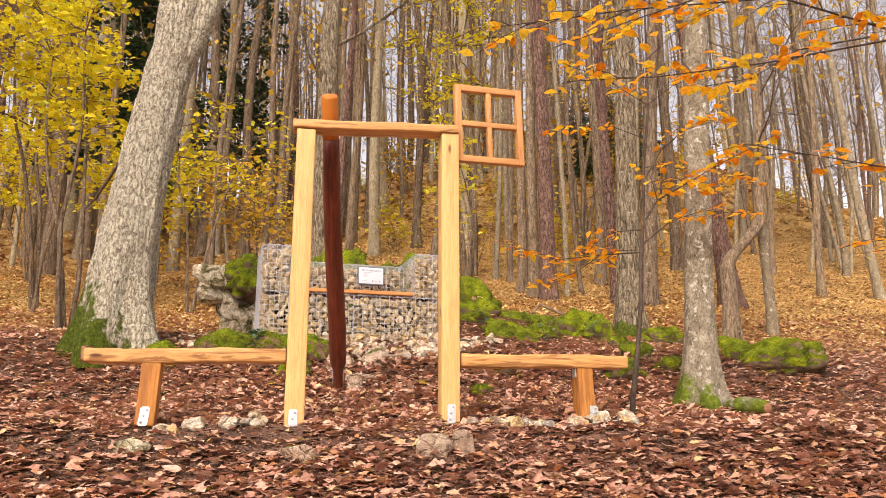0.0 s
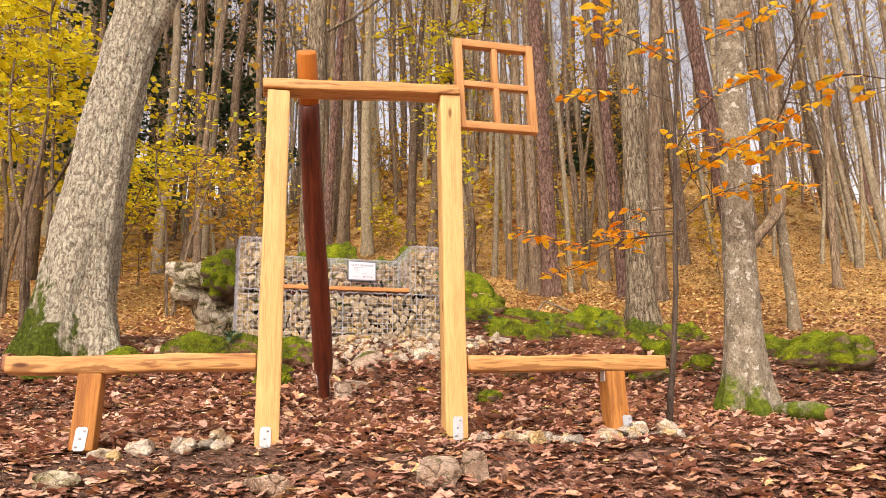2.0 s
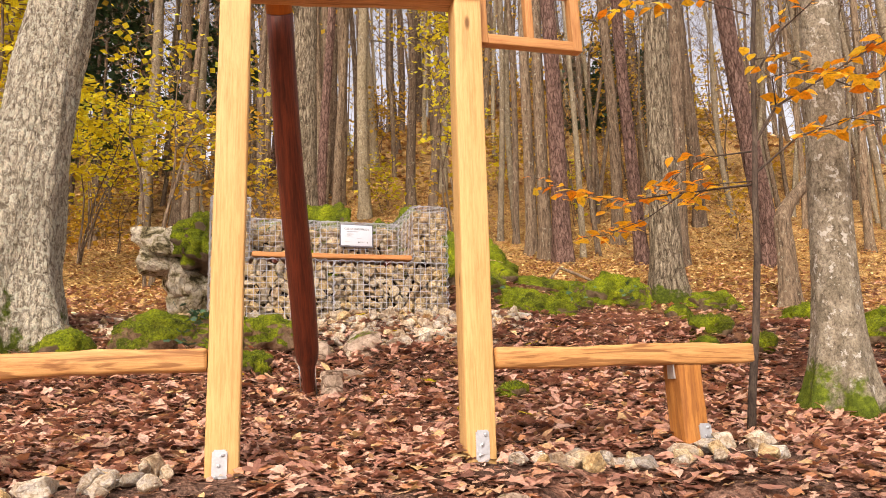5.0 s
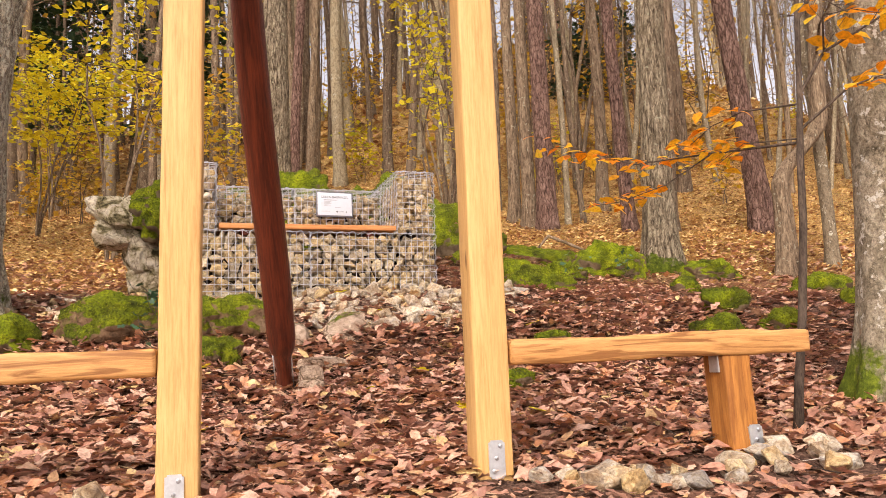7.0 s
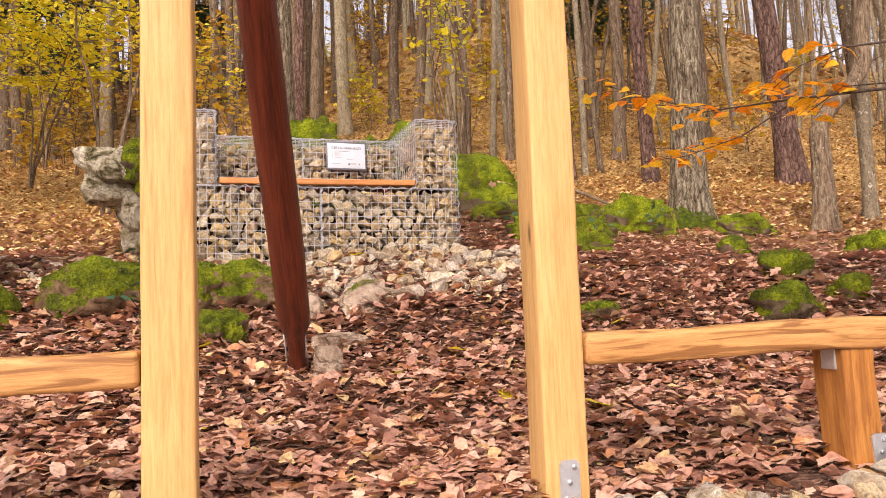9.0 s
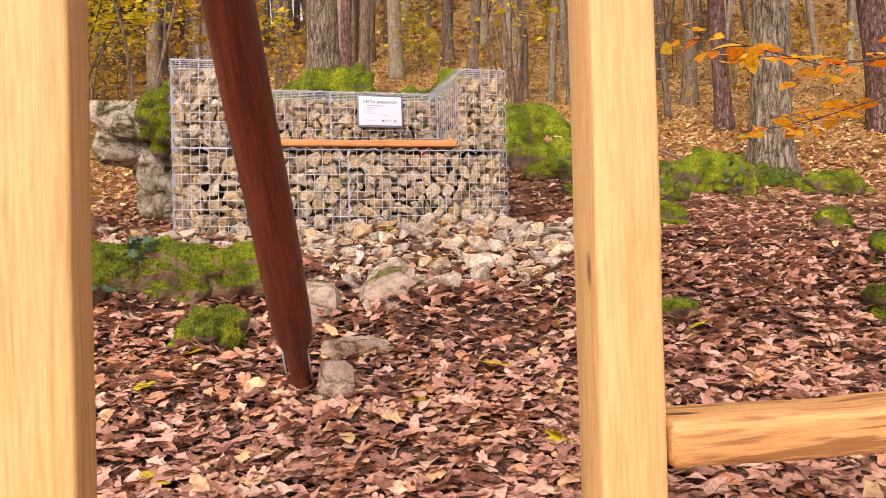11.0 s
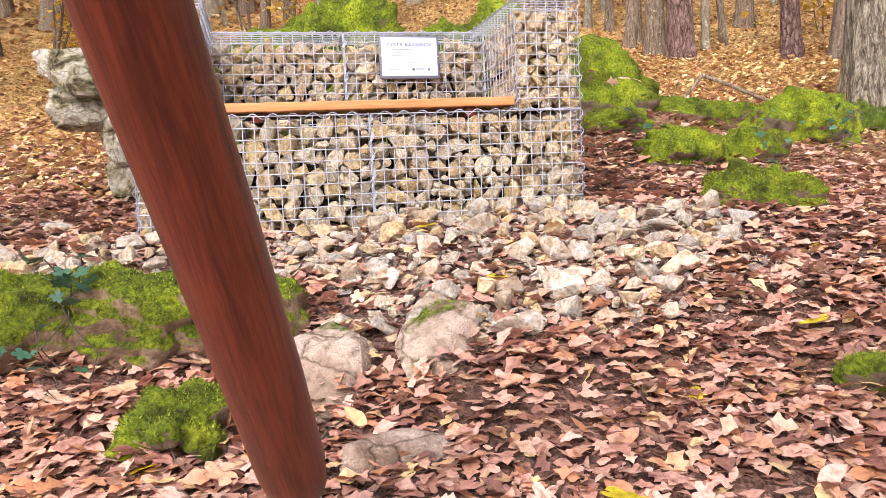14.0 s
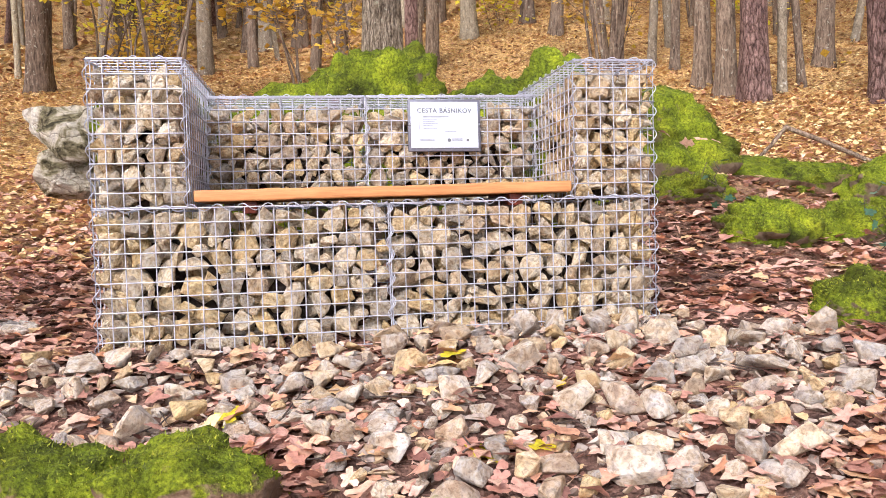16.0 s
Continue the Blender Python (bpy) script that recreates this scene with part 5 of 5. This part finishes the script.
            s.tube([g, e], [r0 * 0.13, 0.005], 3, False)
            if i % 3 == 0:
                tips.append(e)
tagged(put("far_woods", s.mesh("far_woods", M_BARK_GREY)), "dense bare far woods on the hillside", "woods", kind="stuff")
pts = np.array([tips[rr.randrange(len(tips))] for _ in range(9000)]) + np.random.RandomState(3).randn(9000, 3) * 0.5
tagged(scatter_leaves("far_foliage", M_GOLD, pts, FAR_LEAF, 9, 45, (1.5, 2.6)), "thin golden leaves left in the far woods", "leaves", kind="stuff")
for x, y in ((-9, 4), (-7, -3), (9, 2), (11, -4), (-3, -9), (5, -10), (0, -15), (-12, -12), (13, 7), (-10, 11), (14, -13), (-15, 3), (17, 1), (9, -18), (-6, -20), (15, 12), (-13, 16), (19, 18)):
    copy_thing(KINDS[(abs(x) + abs(y)) % 9], pose(x, y, ground_at(x, y) - 0.05, 0, 0, x * 37) @ Matrix.Scale(1.3, 4))
for kind in KINDS:
    for o in (*kind.children_recursive, kind):
        bpy.data.objects.remove(o)


# ---- undergrowth ----
def shrub(x, y, height, width, material, leaves, seed, label, name="shrub", base_up=0.3, blades=SMALL, stems=4, size=(0.8, 1.4), leaf_spread=0.12):
    rr = random.Random(seed)
    z = ground_at(x, y)
    thing = tagged(new(name), label, "shrub", "understory shrubs")
    thing.location = (x, y, z)
    tips, twigs = [], Soup()
    for i in range(stems):
        s = Soup()
        w = rr.uniform(0, 6.28)
        p = Vector((rr.gauss(0, 0.06), rr.gauss(0, 0.06), -0.05))
        d = Vector((math.cos(w) * 0.25 * width / height, math.sin(w) * 0.25 * width / height, 1)).normalized()
        pts = [p]
        for k in range(7):
            d = (d + Vector((rr.gauss(0, 0.10), rr.gauss(0, 0.10), 0.03))).normalized()
            p = p + d * height / 7
            pts.append(p)
        s.tube(pts, [0.022 * height / 3 * (1 - k / 8.5) for k in range(8)], 6, False)
        for k in range(1, 8):
            if k / 7 < base_up:
                continue
            for _ in range(4):
                e = Vector((rr.gauss(0, 1), rr.gauss(0, 1), rr.gauss(0.25, 0.3))).normalized()
                l2 = width * rr.uniform(0.2, 0.55) * (1.15 - 0.5 * k / 7)
                q1 = pts[k] + e * l2 * 0.55
                q2 = q1 + (e + Vector((rr.gauss(0, 0.3), rr.gauss(0, 0.3), -0.05))).normalized() * l2 * 0.5
                twigs.tube([pts[k], q1, q2], [0.008 * height / 3, 0.005 * height / 3, 0.0015], 4, False)
                for f in (0.3, 0.5, 0.7, 0.85, 1.0):
                    tips.append(pts[k].lerp(q1, f) if rr.random() < 0.4 else q1.lerp(q2, f))
        put("stem", s.mesh("stem", M_BARK_GREY), thing)
    tagged(put("twigwork", twigs.mesh("twigwork", M_BARK_GREY), thing), kind="stuff")
    pts = np.array([tips[rr.randrange(len(tips))] for _ in range(leaves)]) + np.random.RandomState(seed).randn(leaves, 3) * leaf_spread * np.array([1, 1, 0.5])
    tagged(scatter_leaves("foliage", material, pts, blades, seed, 28, size, parent=thing), kind="stuff")
    return thing


LABEL_Y = "slender understory shrub with bright yellow leaves"
for i, (x, y, h, w, n) in enumerate(((-4.3, 12.0, 5.6, 3.0, 2600), (-5.6, 14.0, 6.5, 3.2, 3000), (-6.8, 13.0, 5.5, 2.8, 2200), (-4.9, 16.5, 3.2, 2.6, 1500), (-7.4, 18.0, 3.6, 3.2, 1800), (-6.0, 20.0, 3.4, 3.0, 1500), (-3.0, 14.0, 4.2, 2.0, 420), (-2.2, 21.0, 3.0, 2.2, 500), (2.3, 17.6, 4.6, 1.5, 500), (1.6, 14.8, 3.4, 1.2, 180))):
    shrub(x, y, h, w, M_YELLOW, int(n * 0.72), 500 + i, LABEL_Y, base_up=0.5, blades=BIG if y < 13 else FAR_LEAF, stems=3)
shrub(2.6, 19.5, 9.5, 3.0, M_YELLOW, 1700, 520, "tall yellow-leaved young maple", base_up=0.55, blades=FAR_LEAF)
shrub(6.0, 21.0, 9.0, 3.0, M_GOLD, 900, 522, "tall yellow-leaved young maple", base_up=0.5, blades=FAR_LEAF)
for i, (x, y) in enumerate(((-2.6, 18.5), (4.6, 22.0), (8.0, 24.0), (-9.0, 30.0), (12.0, 26.0), (-5.0, 33.0), (0.5, 30.0), (5.0, 33.0))):
    shrub(x, y, 3.2 + i % 3, 2.6, M_GOLD, 600, 540 + i, "thin understory shrub with golden leaves", blades=FAR_LEAF, size=(1.0, 1.8), leaf_spread=0.2)
rr = random.Random(44)
for i in range(26):
    y = rr.uniform(17, 36)
    x = rr.uniform(-0.35 * y, 0.6 * y)
    shrub(x, y, rr.uniform(0.7, 1.8), rr.uniform(0.9, 1.8), M_GOLD if i % 3 else M_YELLOW, 160, 600 + i, "low thin sapling with golden leaves", "sapling", 0.2, FAR_LEAF, 2, (0.8, 1.4), 0.15)
thing = shrub(9.35, 29.8, 3.0, 3.6, M_CONIFER, 5200, 560, "dark evergreen bush on the hillside", "evergreen_bush", 0.05, FAR_LEAF, 6, (1.2, 2.2), 0.25)

for i, (x, y) in enumerate(((-7.6, 25.0), (-10.5, 28.5), (-4.6, 31.0))):
    shrub(x, y, 11.0, 4.0, M_CONIFER, 3600, 570 + i, "dark spruce between the bare trunks", "evergreen_tree", 0.25, FAR_LEAF, 2, (1.4, 2.6), 0.3)


def leafy_branch(s, leaf_pts, pts, r0, rr, every=0.05, twigs=True, droop=0.05):
    """A branch through the given points, with alternate twigs; leaves gathered along the twigs."""
    pts = [Vector(p) for p in pts]
    s.tube(pts, [max(0.002, r0 * (1 - 0.85 * i / (len(pts) - 1))) for i in range(len(pts))], 6, False)
    for i in range(len(pts) - 1):
        a, c = pts[i], pts[i + 1]
        n = max(1, int((c - a).length / 0.075))
        for k in range(n):
            if i == 0 and k < n * 0.5:
                continue
            q = a.lerp(c, (k + rr.random()) / n)
            side = (c - a).cross(Vector((0, 0, 1))).normalized() * rr.choice((-1, 1))
            e = ((c - a).normalized() * 0.9 + side * rr.uniform(0.4, 1.0) + Vector((0, 0, rr.gauss(-droop, 0.15)))).normalized()
            l2 = rr.uniform(0.10, 0.30)
            end = q + e * l2
            s.tube([q, q.lerp(end, 0.5) + Vector((0, 0, 0.01)), end], [r0 * 0.3, r0 * 0.22, 0.0012], 4, False)
            m = max(2, int(l2 / every))
            for j in range(m):
                leaf_pts.append(q.lerp(end, (j + 1) / m))


# the beech sapling by the end of the right bench
rr = random.Random(91)
SX, SY = 2.04, 5.93
sapling = tagged(new("beech_sapling"), "thin beech sapling with orange leaves beside the bench", "sapling")
sapling.location = (SX, SY, ground_at(SX, SY))
s, lp = Soup(), []
s.tube([(0, 0, -0.05), (0.03, 0, 0.2), (0.08, 0, 0.5), (0.13, 0, 0.9), (0.15, 0, 1.2), (0.18, 0, 1.5), (0.22, 0, 2.0), (0.30, 0.03, 2.5), (0.33, 0.05, 3.4), (0.36, 0.1, 4.4)], [0.023, 0.020, 0.018, 0.017, 0.016, 0.013, 0.012, 0.010, 0.007, 0.003], 10)
put("stem", s.mesh("stem", M_TWIG), sapling)
s = Soup()
for pts, r0 in (([(0.15, 0.02, 1.27), (-0.02, 0.47, 1.35), (-0.33, 0.72, 1.36), (-0.71, 0.92, 1.54)], 0.007),
                ([(0.17, 0.02, 1.45), (0.05, 0.27, 1.50), (-0.01, 0.47, 1.49), (-0.16, 0.57, 1.36)], 0.005),
                ([(0.16, 0.02, 1.29), (0.04, 0.27, 1.34), (-0.07, 0.37, 1.25)], 0.004),
                ([(-0.02, 0.47, 1.35), (-0.22, 0.60, 1.22), (-0.42, 0.72, 1.16), (-0.60, 0.80, 1.15)], 0.004),
                ([(0.18, 0.0, 1.49), (0.30, -0.03, 1.68), (0.56, -0.08, 1.83), (0.82, -0.13, 1.98), (1.03, -0.18, 2.08)], 0.009),
                ([(0.17, 0.0, 1.33), (0.39, -0.05, 1.51), (0.63, -0.13, 1.58), (0.90, -0.23, 1.52)], 0.007),
                ([(0.20, 0.0, 1.83), (0.34, -0.08, 2.08), (0.49, -0.18, 2.21), (0.73, -0.33, 2.25)], 0.007),
                ([(0.30, -0.03, 1.68), (0.21, -0.18, 1.78), (0.31, -0.23, 1.79), (0.45, -0.25, 1.76)], 0.005),
                ([(0.56, -0.08, 1.83), (0.65, -0.23, 1.69), (0.76, -0.33, 1.79), (0.95, -0.35, 1.80)], 0.005),
                ([(0.27, 0, 2.50), (0.02, 0.2, 2.8), (-0.35, 0.3, 3.0)], 0.006),
                ([(0.30, 0, 2.90), (0.62, -0.1, 3.2), (0.95, -0.2, 3.35)], 0.006)):
    leafy_branch(s, lp, pts, r0, rr, 0.042)
for k in range(5):
    z0, w, l = 1.95 + 0.26 * k, 2.4 * k + 0.6, rr.uniform(0.45, 0.8)
    x0 = 0.13 + 0.09 * (z0 - 1.2)
    leafy_branch(s, lp, [(x0, 0, z0), (x0 + 0.4 * l * math.cos(w), 0.4 * l * math.sin(w), z0 + 0.10), (x0 + l * math.cos(w), l * math.sin(w), z0 + 0.12)], 0.005, rr)
tagged(put("twigwork", s.mesh("twigwork", M_TWIG), sapling), kind="stuff")
tagged(scatter_leaves("foliage", M_ORANGE, np.array(lp), BEECH, 5, 22, (0.95, 1.35), parent=sapling, drop=8), kind="stuff")

# the young beech whose boughs hang over the start of the walk
rr = random.Random(95)
over = tagged(new("young_beech"), "young beech with long boughs of orange leaves", "tree")
OX, OY = 4.51, 3.97
over.location = (OX, OY, 0)
OZ = ground_at(OX, OY)
s, lp = Soup(), []
s.tube([(0, 0, OZ - 0.05), (0.03, 0, OZ + 0.8), (-0.02, 0.02, OZ + 1.6), (0.02, 0, OZ + 2.6), (0, 0.05, OZ + 4.2), (0.05, 0.05, OZ + 6)], [0.045, 0.038, 0.034, 0.028, 0.018, 0.006], 12)
put("trunk", s.mesh("trunk", M_BARK_SMOOTH), over)
s = Soup()
for pts, r0 in (([(4.51, 3.97, 2.86), (3.47, 3.64, 3.18), (2.56, 3.25, 3.31), (1.84, 3.06, 3.35), (1.19, 3.06, 3.26), (0.61, 3.12, 3.18)], 0.012),
                ([(2.43, 3.32, 3.34), (1.97, 3.19, 3.18), (1.71, 3.12, 3.00), (1.45, 3.06, 2.92)], 0.006),
                ([(1.84, 3.06, 3.35), (1.45, 2.93, 3.26), (1.06, 2.93, 3.10), (0.82, 2.93, 3.00)], 0.006),
                ([(2.56, 3.25, 3.31), (1.91, 3.38, 3.21), (1.39, 3.34, 3.10), (0.97, 3.32, 3.05)], 0.007),
                ([(3.08, 3.45, 3.25), (2.23, 2.93, 3.44), (1.52, 2.80, 3.47), (1.00, 2.80, 3.44)], 0.008),
                ([(4.51, 3.97, 2.27), (3.47, 3.71, 2.58), (2.82, 3.51, 2.73), (2.19, 3.45, 2.79), (1.84, 3.42, 2.82)], 0.009),
                ([(4.51, 3.97, 1.88), (3.47, 3.58, 2.17), (2.69, 3.32, 2.30), (2.22, 3.19, 2.35)], 0.008)):
    leafy_branch(s, lp, [(p[0] - OX, p[1] - OY, p[2]) for p in pts], r0 * 0.8, rr)
tagged(put("boughwork", s.mesh("boughwork", M_TWIG), over), kind="stuff")
tagged(scatter_leaves("foliage", M_ORANGE, np.array(lp), BEECH, 6, 22, (0.65, 1.05), parent=over, drop=8), kind="stuff")

# ---- fallen leaves ----
rs = np.random.RandomState(8)
OAK = [oak_leaf(0.105, w, c, l, i) for i, (w, c, l) in enumerate(((0.075, 0.11, 2.5), (0.065, -0.08, 3.0), (0.085, 0.20, 2.0), (0.07, 0.04, 3.0), (0.095, 0.13, 2.5), (0.05, 0.18, 0.0), (0.06, -0.14, 0.0)))]
OAK += [maple_leaf(0.10, 0.25), maple_leaf(0.085, -0.2)]


def on_ground(n, x0, x1, y0, y1, lift=0.014, keep=None, feather=0.0):
    p = np.stack([x0 + rs.rand(n) * (x1 - x0), y0 + rs.rand(n) * (y1 - y0)], -1) + feather * rs.randn(n, 2)
    if keep is not None:
        p = p[keep(p[:, 0], p[:, 1])]
    z = land(p[:, 0], p[:, 1]) + lift * (0.3 + rs.rand(len(p)))
    return np.column_stack([p, z])


def near_keep(x, y):
    soil = np.sin(x * 2.1 + 0.7) * np.sin(y * 2.7 + x) + 0.6 * np.sin(x * 5.3 + y * 4.1)
    keep = rs.rand(len(x)) < np.where(soil > 1.05, 0.62, 0.98)
    gu = (x + 1.05) * 0.98 + (y - 8.541) * 0.201
    gv = -(x + 1.05) * 0.201 + (y - 8.541) * 0.98
    apron = (gv < 0) & (((gu > -0.5) & (gu < 0.75) & (gv > -0.6)) | ((gu >= 0.75) & (gu < 2.5) & (gv > -1.15 + 0.6 * np.clip(gu - 1.8, 0, 1))))
    inside = (gu > -0.02) & (gu < 2.02) & (gv > -0.01) & (gv < 0.85)
    hu = (x + 0.40) * 0.9925 + (y - 5.326) * 0.1219
    hv = -(x + 0.40) * 0.1219 + (y - 5.326) * 0.9925
    rows = (hv > -0.42) & (hv < 0.05) & (((hu > -0.95) & (hu < 0.14)) | ((hu > 0.98) & (hu < 2.40)))
    keep &= ~rows | (rs.rand(len(x)) < 0.13)
    mound = (x > -1.6) & (x < 2.2) & (y > 4.45) & (y < 4.95)
    keep &= ~inside
    keep &= ~apron | (rs.rand(len(x)) < 0.30)
    return keep & (~mound | (rs.rand(len(x)) < 0.5))


ob = scatter_leaves("leaf_litter", M_LITTER, on_ground(56000, -3.2, 4.6, 2.6, 10.6, 0.022, near_keep, 0.5), OAK, 1, 13, (0.45, 1.02))
tagged(ob, "thick litter of fallen brown oak leaves", "leaves", kind="stuff")
ob = scatter_leaves("leaf_litter", M_LITTER, on_ground(34000, -9, 11, 3.0, 14.0, 0.022, lambda x, y: (x < -3.2) | (x > 4.6) | (y > 10.2)), FAR_LEAF, 2, 18, (0.6, 1.0))
tagged(ob, "fallen brown leaves further up the slope", "leaves", kind="stuff")
ob = scatter_leaves("leaf_litter", M_LITTER, on_ground(20000, -8, 9, -6, 3.0, 0.022), FAR_LEAF, 12, 18, (0.6, 1.05))
tagged(ob, "fallen brown leaves down the slope", "leaves", kind="stuff")
ob = scatter_leaves("yellow_litter", M_LITTER_FAR, on_ground(95000, -14, 18, 10.5, 26.0, 0.03, lambda x, y: rs.rand(len(x)) < np.clip((y - 10.0) / 4.0, 0.1, 1)), FAR_LEAF, 3, 20, (0.4, 0.8))
tagged(ob, "fallen yellow leaves over the upper slope", "leaves", kind="stuff")
ob = scatter_leaves("yellow_litter", M_LITTER_FAR, on_ground(26000, -24, 30, 25.0, 48.0, 0.04), FAR_LEAF, 13, 20, (1.4, 2.6))
tagged(ob, "fallen yellow leaves over the upper slope", "leaves", kind="stuff")
ob = scatter_leaves("leaf_litter", M_LITTER, on_ground(9500, -1.7, 2.8, 5.3, 8.1, 0.03, near_keep), OAK, 21, 26, (0.4, 0.85))
tagged(ob, "smaller crumpled brown leaves on the path", "leaves", kind="stuff")
ob = scatter_leaves("yellow_litter", M_LITTER_FAR, on_ground(28000, -3.5, 7.5, 9.6, 16.5, 0.03, lambda x, y: ((x < -1.5) & (y > 10.2)) | (y > 12.0)), FAR_LEAF, 23, 24, (0.4, 0.75))
tagged(ob, "fallen yellow leaves round the mossy rocks", "leaves", kind="stuff")
ob = scatter_leaves("leaf_litter", M_LITTER, on_ground(15000, -3.4, 5.2, 2.2, 5.0, 0.03, lambda x, y: (y < 4.75) | (np.abs(x - 0.3) > 2.2), 0.5), OAK, 41, 17, (0.6, 1.1))
tagged(ob, "large brown leaves on the bank below the gate", "leaves", kind="stuff")
pts = np.array([(x, y, ground_at(x, y) + z) for x, y, z in ((-1.10, 7.80, 0.12), (-0.78, 7.86, 0.12), (-0.50, 7.84, 0.10), (-0.92, 7.92, 0.08), (1.40, 10.75, 0.42), (1.62, 10.85, 0.36), (2.0, 11.0, 0.10), (2.30, 10.22, 0.10), (1.9, 10.7, 0.05), (-0.30, 10.05, 0.55))])
ob = scatter_leaves("stray_leaves", M_LITTER, np.repeat(pts, 4, 0) + rs.randn(40, 3) * np.array([0.16, 0.05, 0.004]), OAK, 31, 20, (0.6, 1.0))
tagged(ob, "stray brown leaves caught on the mossy rocks", "leaves", kind="stuff")
log = tagged(new("broken_log"), "short broken log at the foot of the smooth tree", "log")
log.location = (2.92, 5.93, ground_at(2.92, 5.93) + 0.045)
s = Soup()
s.tube([(-0.10, 0.16, 0.02), (0.0, 0.05, 0.03), (0.07, -0.06, 0.02), (0.10, -0.13, 0.0)], [0.05, 0.06, 0.058, 0.05], 12)
put("bark", s.mesh("bark", M_BARK_SMOOTH), log)
s = Soup()
s.tube([(0.1005, -0.131, 0.0), (0.104, -0.141, 0.0)], [0.042, 0.036], 12)
put("cut_face", s.mesh("cut_face", M_END), log, "dark rotten cut face")
ob = scatter_leaves("leaf_scraps", M_LITTER, on_ground(9000, -2.6, 3.2, 4.4, 9.0, 0.012, lambda x, y: rs.rand(len(x)) < 0.95), SMALL, 4, 25, (0.35, 0.9))
tagged(ob, "broken scraps of brown leaves on the soil", "leaves", kind="stuff")
s = Soup()
rr = random.Random(17)
for i in range(170):
    x, y, w, l = rr.uniform(-2.2, 2.8), rr.uniform(4.5, 9.0), rr.uniform(0, 6.28), rr.uniform(0.06, 0.26)
    pts = [(x + l * k * math.cos(w) + rr.gauss(0, 0.008), y + l * k * math.sin(w) + rr.gauss(0, 0.008)) for k in (0, 0.33, 0.66, 1)]
    s.tube([(a, c, ground_at(a, c) + 0.022 + rr.uniform(0, 0.012)) for a, c in pts], [0.003, 0.0027, 0.0022, 0.001], 5)
tagged(put("fallen_twigs", s.mesh("fallen_twigs", M_TWIG)), "thin broken twigs lying on the leaves", "twigs", kind="stuff")
clods = Soup()
rr = random.Random(29)
for i in range(2600):
    x, y = rr.uniform(-2.4, 2.8), rr.gauss(4.35, 0.45) if i % 4 else rr.uniform(5.4, 7.6)
    w = rr.uniform(0.006, 0.026)
    bm = bmesh.new()
    angular(bm, rr, 7, (w, w * 0.85, w * 0.6), 0.0, 0)
    bm.verts.index_update()
    z = ground_at(x, y) + 0.006
    clods.add([(v.co.x + x, v.co.y + y, v.co.z + z) for v in bm.verts], [[v.index for v in f.verts] for f in bm.faces])
    bm.free()
tagged(put("soil_clods", clods.mesh("soil_clods", M_SOIL, False)), "loose clods of reddish-brown soil on the bank", "soil", kind="stuff")
branch = Soup()
z = ground_at(2.9, 12.9)
branch.tube([(2.55, 12.7, z + 0.02), (2.75, 12.8, z + 0.18), (2.9, 12.85, z + 0.34), (3.1, 12.7, z + 0.22), (3.35, 12.4, z + 0.02), (3.5, 12.2, z - 0.06)], [0.010, 0.018, 0.024, 0.022, 0.018, 0.012], 8)
tagged(put("fallen_branch", branch.mesh("fallen_branch", M_BARK_GREY)), "broken dead branch propped on the slope", "branch")
for x, y, n, spread_xy, seed in ((-0.93, 7.50, 26, 0.07, 1), (2.45, 10.15, 16, 0.12, 2), (1.62, 10.45, 8, 0.08, 3), (3.2, 10.8, 12, 0.12, 4)):
    rr = random.Random(seed)
    ivy = tagged(new("ivy"), "trailing dark green ivy on a mossy rock", "ivy", "ivy plants")
    ivy.location = (x, y, ground_at(x, y))
    s, pts = Soup(), []
    for k in range(3):
        a = [Vector((rr.gauss(0, spread_xy), -0.02 + 0.05 * j, 0.02 + 0.085 * j + 0.01 * k)) for j in range(5)]
        s.tube(a, [0.0022] * 5, 4, False)
        pts += [p + Vector((0, -0.02, 0.012)) for p in a]
    put("vine", s.mesh("vine", M_TWIG), ivy)
    tagged(scatter_leaves("foliage", M_IVY, np.array([rr.choice(pts) + Vector((rr.gauss(0, 0.03), rr.gauss(-0.02, 0.015), rr.gauss(0, 0.02))) for _ in range(n)]), [maple_leaf(0.055, 0.1)], seed, 35, (0.7, 1.2), parent=ivy), kind="stuff")
maple = maple_leaf(0.11, 0.12)
rr = random.Random(13)
yellow = [(-0.72, 4.35), (-1.55, 3.9), (0.22, 7.95), (0.36, 8.02), (0.9, 7.35), (0.62, 7.0), (0.34, 6.75), (-0.6, 7.12), (-0.72, 6.85), (1.35, 7.65), (1.45, 7.3), (1.15, 6.9), (0.75, 6.55), (0.1, 8.45), (-0.45, 8.2), (0.5, 8.3), (1.7, 8.2), (1.05, 6.3), (-0.5, 6.3), (0.25, 4.1), (1.5, 3.9)]
for i, (x, y) in enumerate(yellow):
    ob = scatter_leaves("maple_leaf", M_YELLOW, np.zeros((1, 3)), [maple], 700 + i, 16, (0.75, 1.1))
    ob.location = (x, y, ground_at(x, y) + 0.035)
    tagged(ob, "bright yellow fallen maple leaf on the litter", "leaf", "yellow fallen leaves")
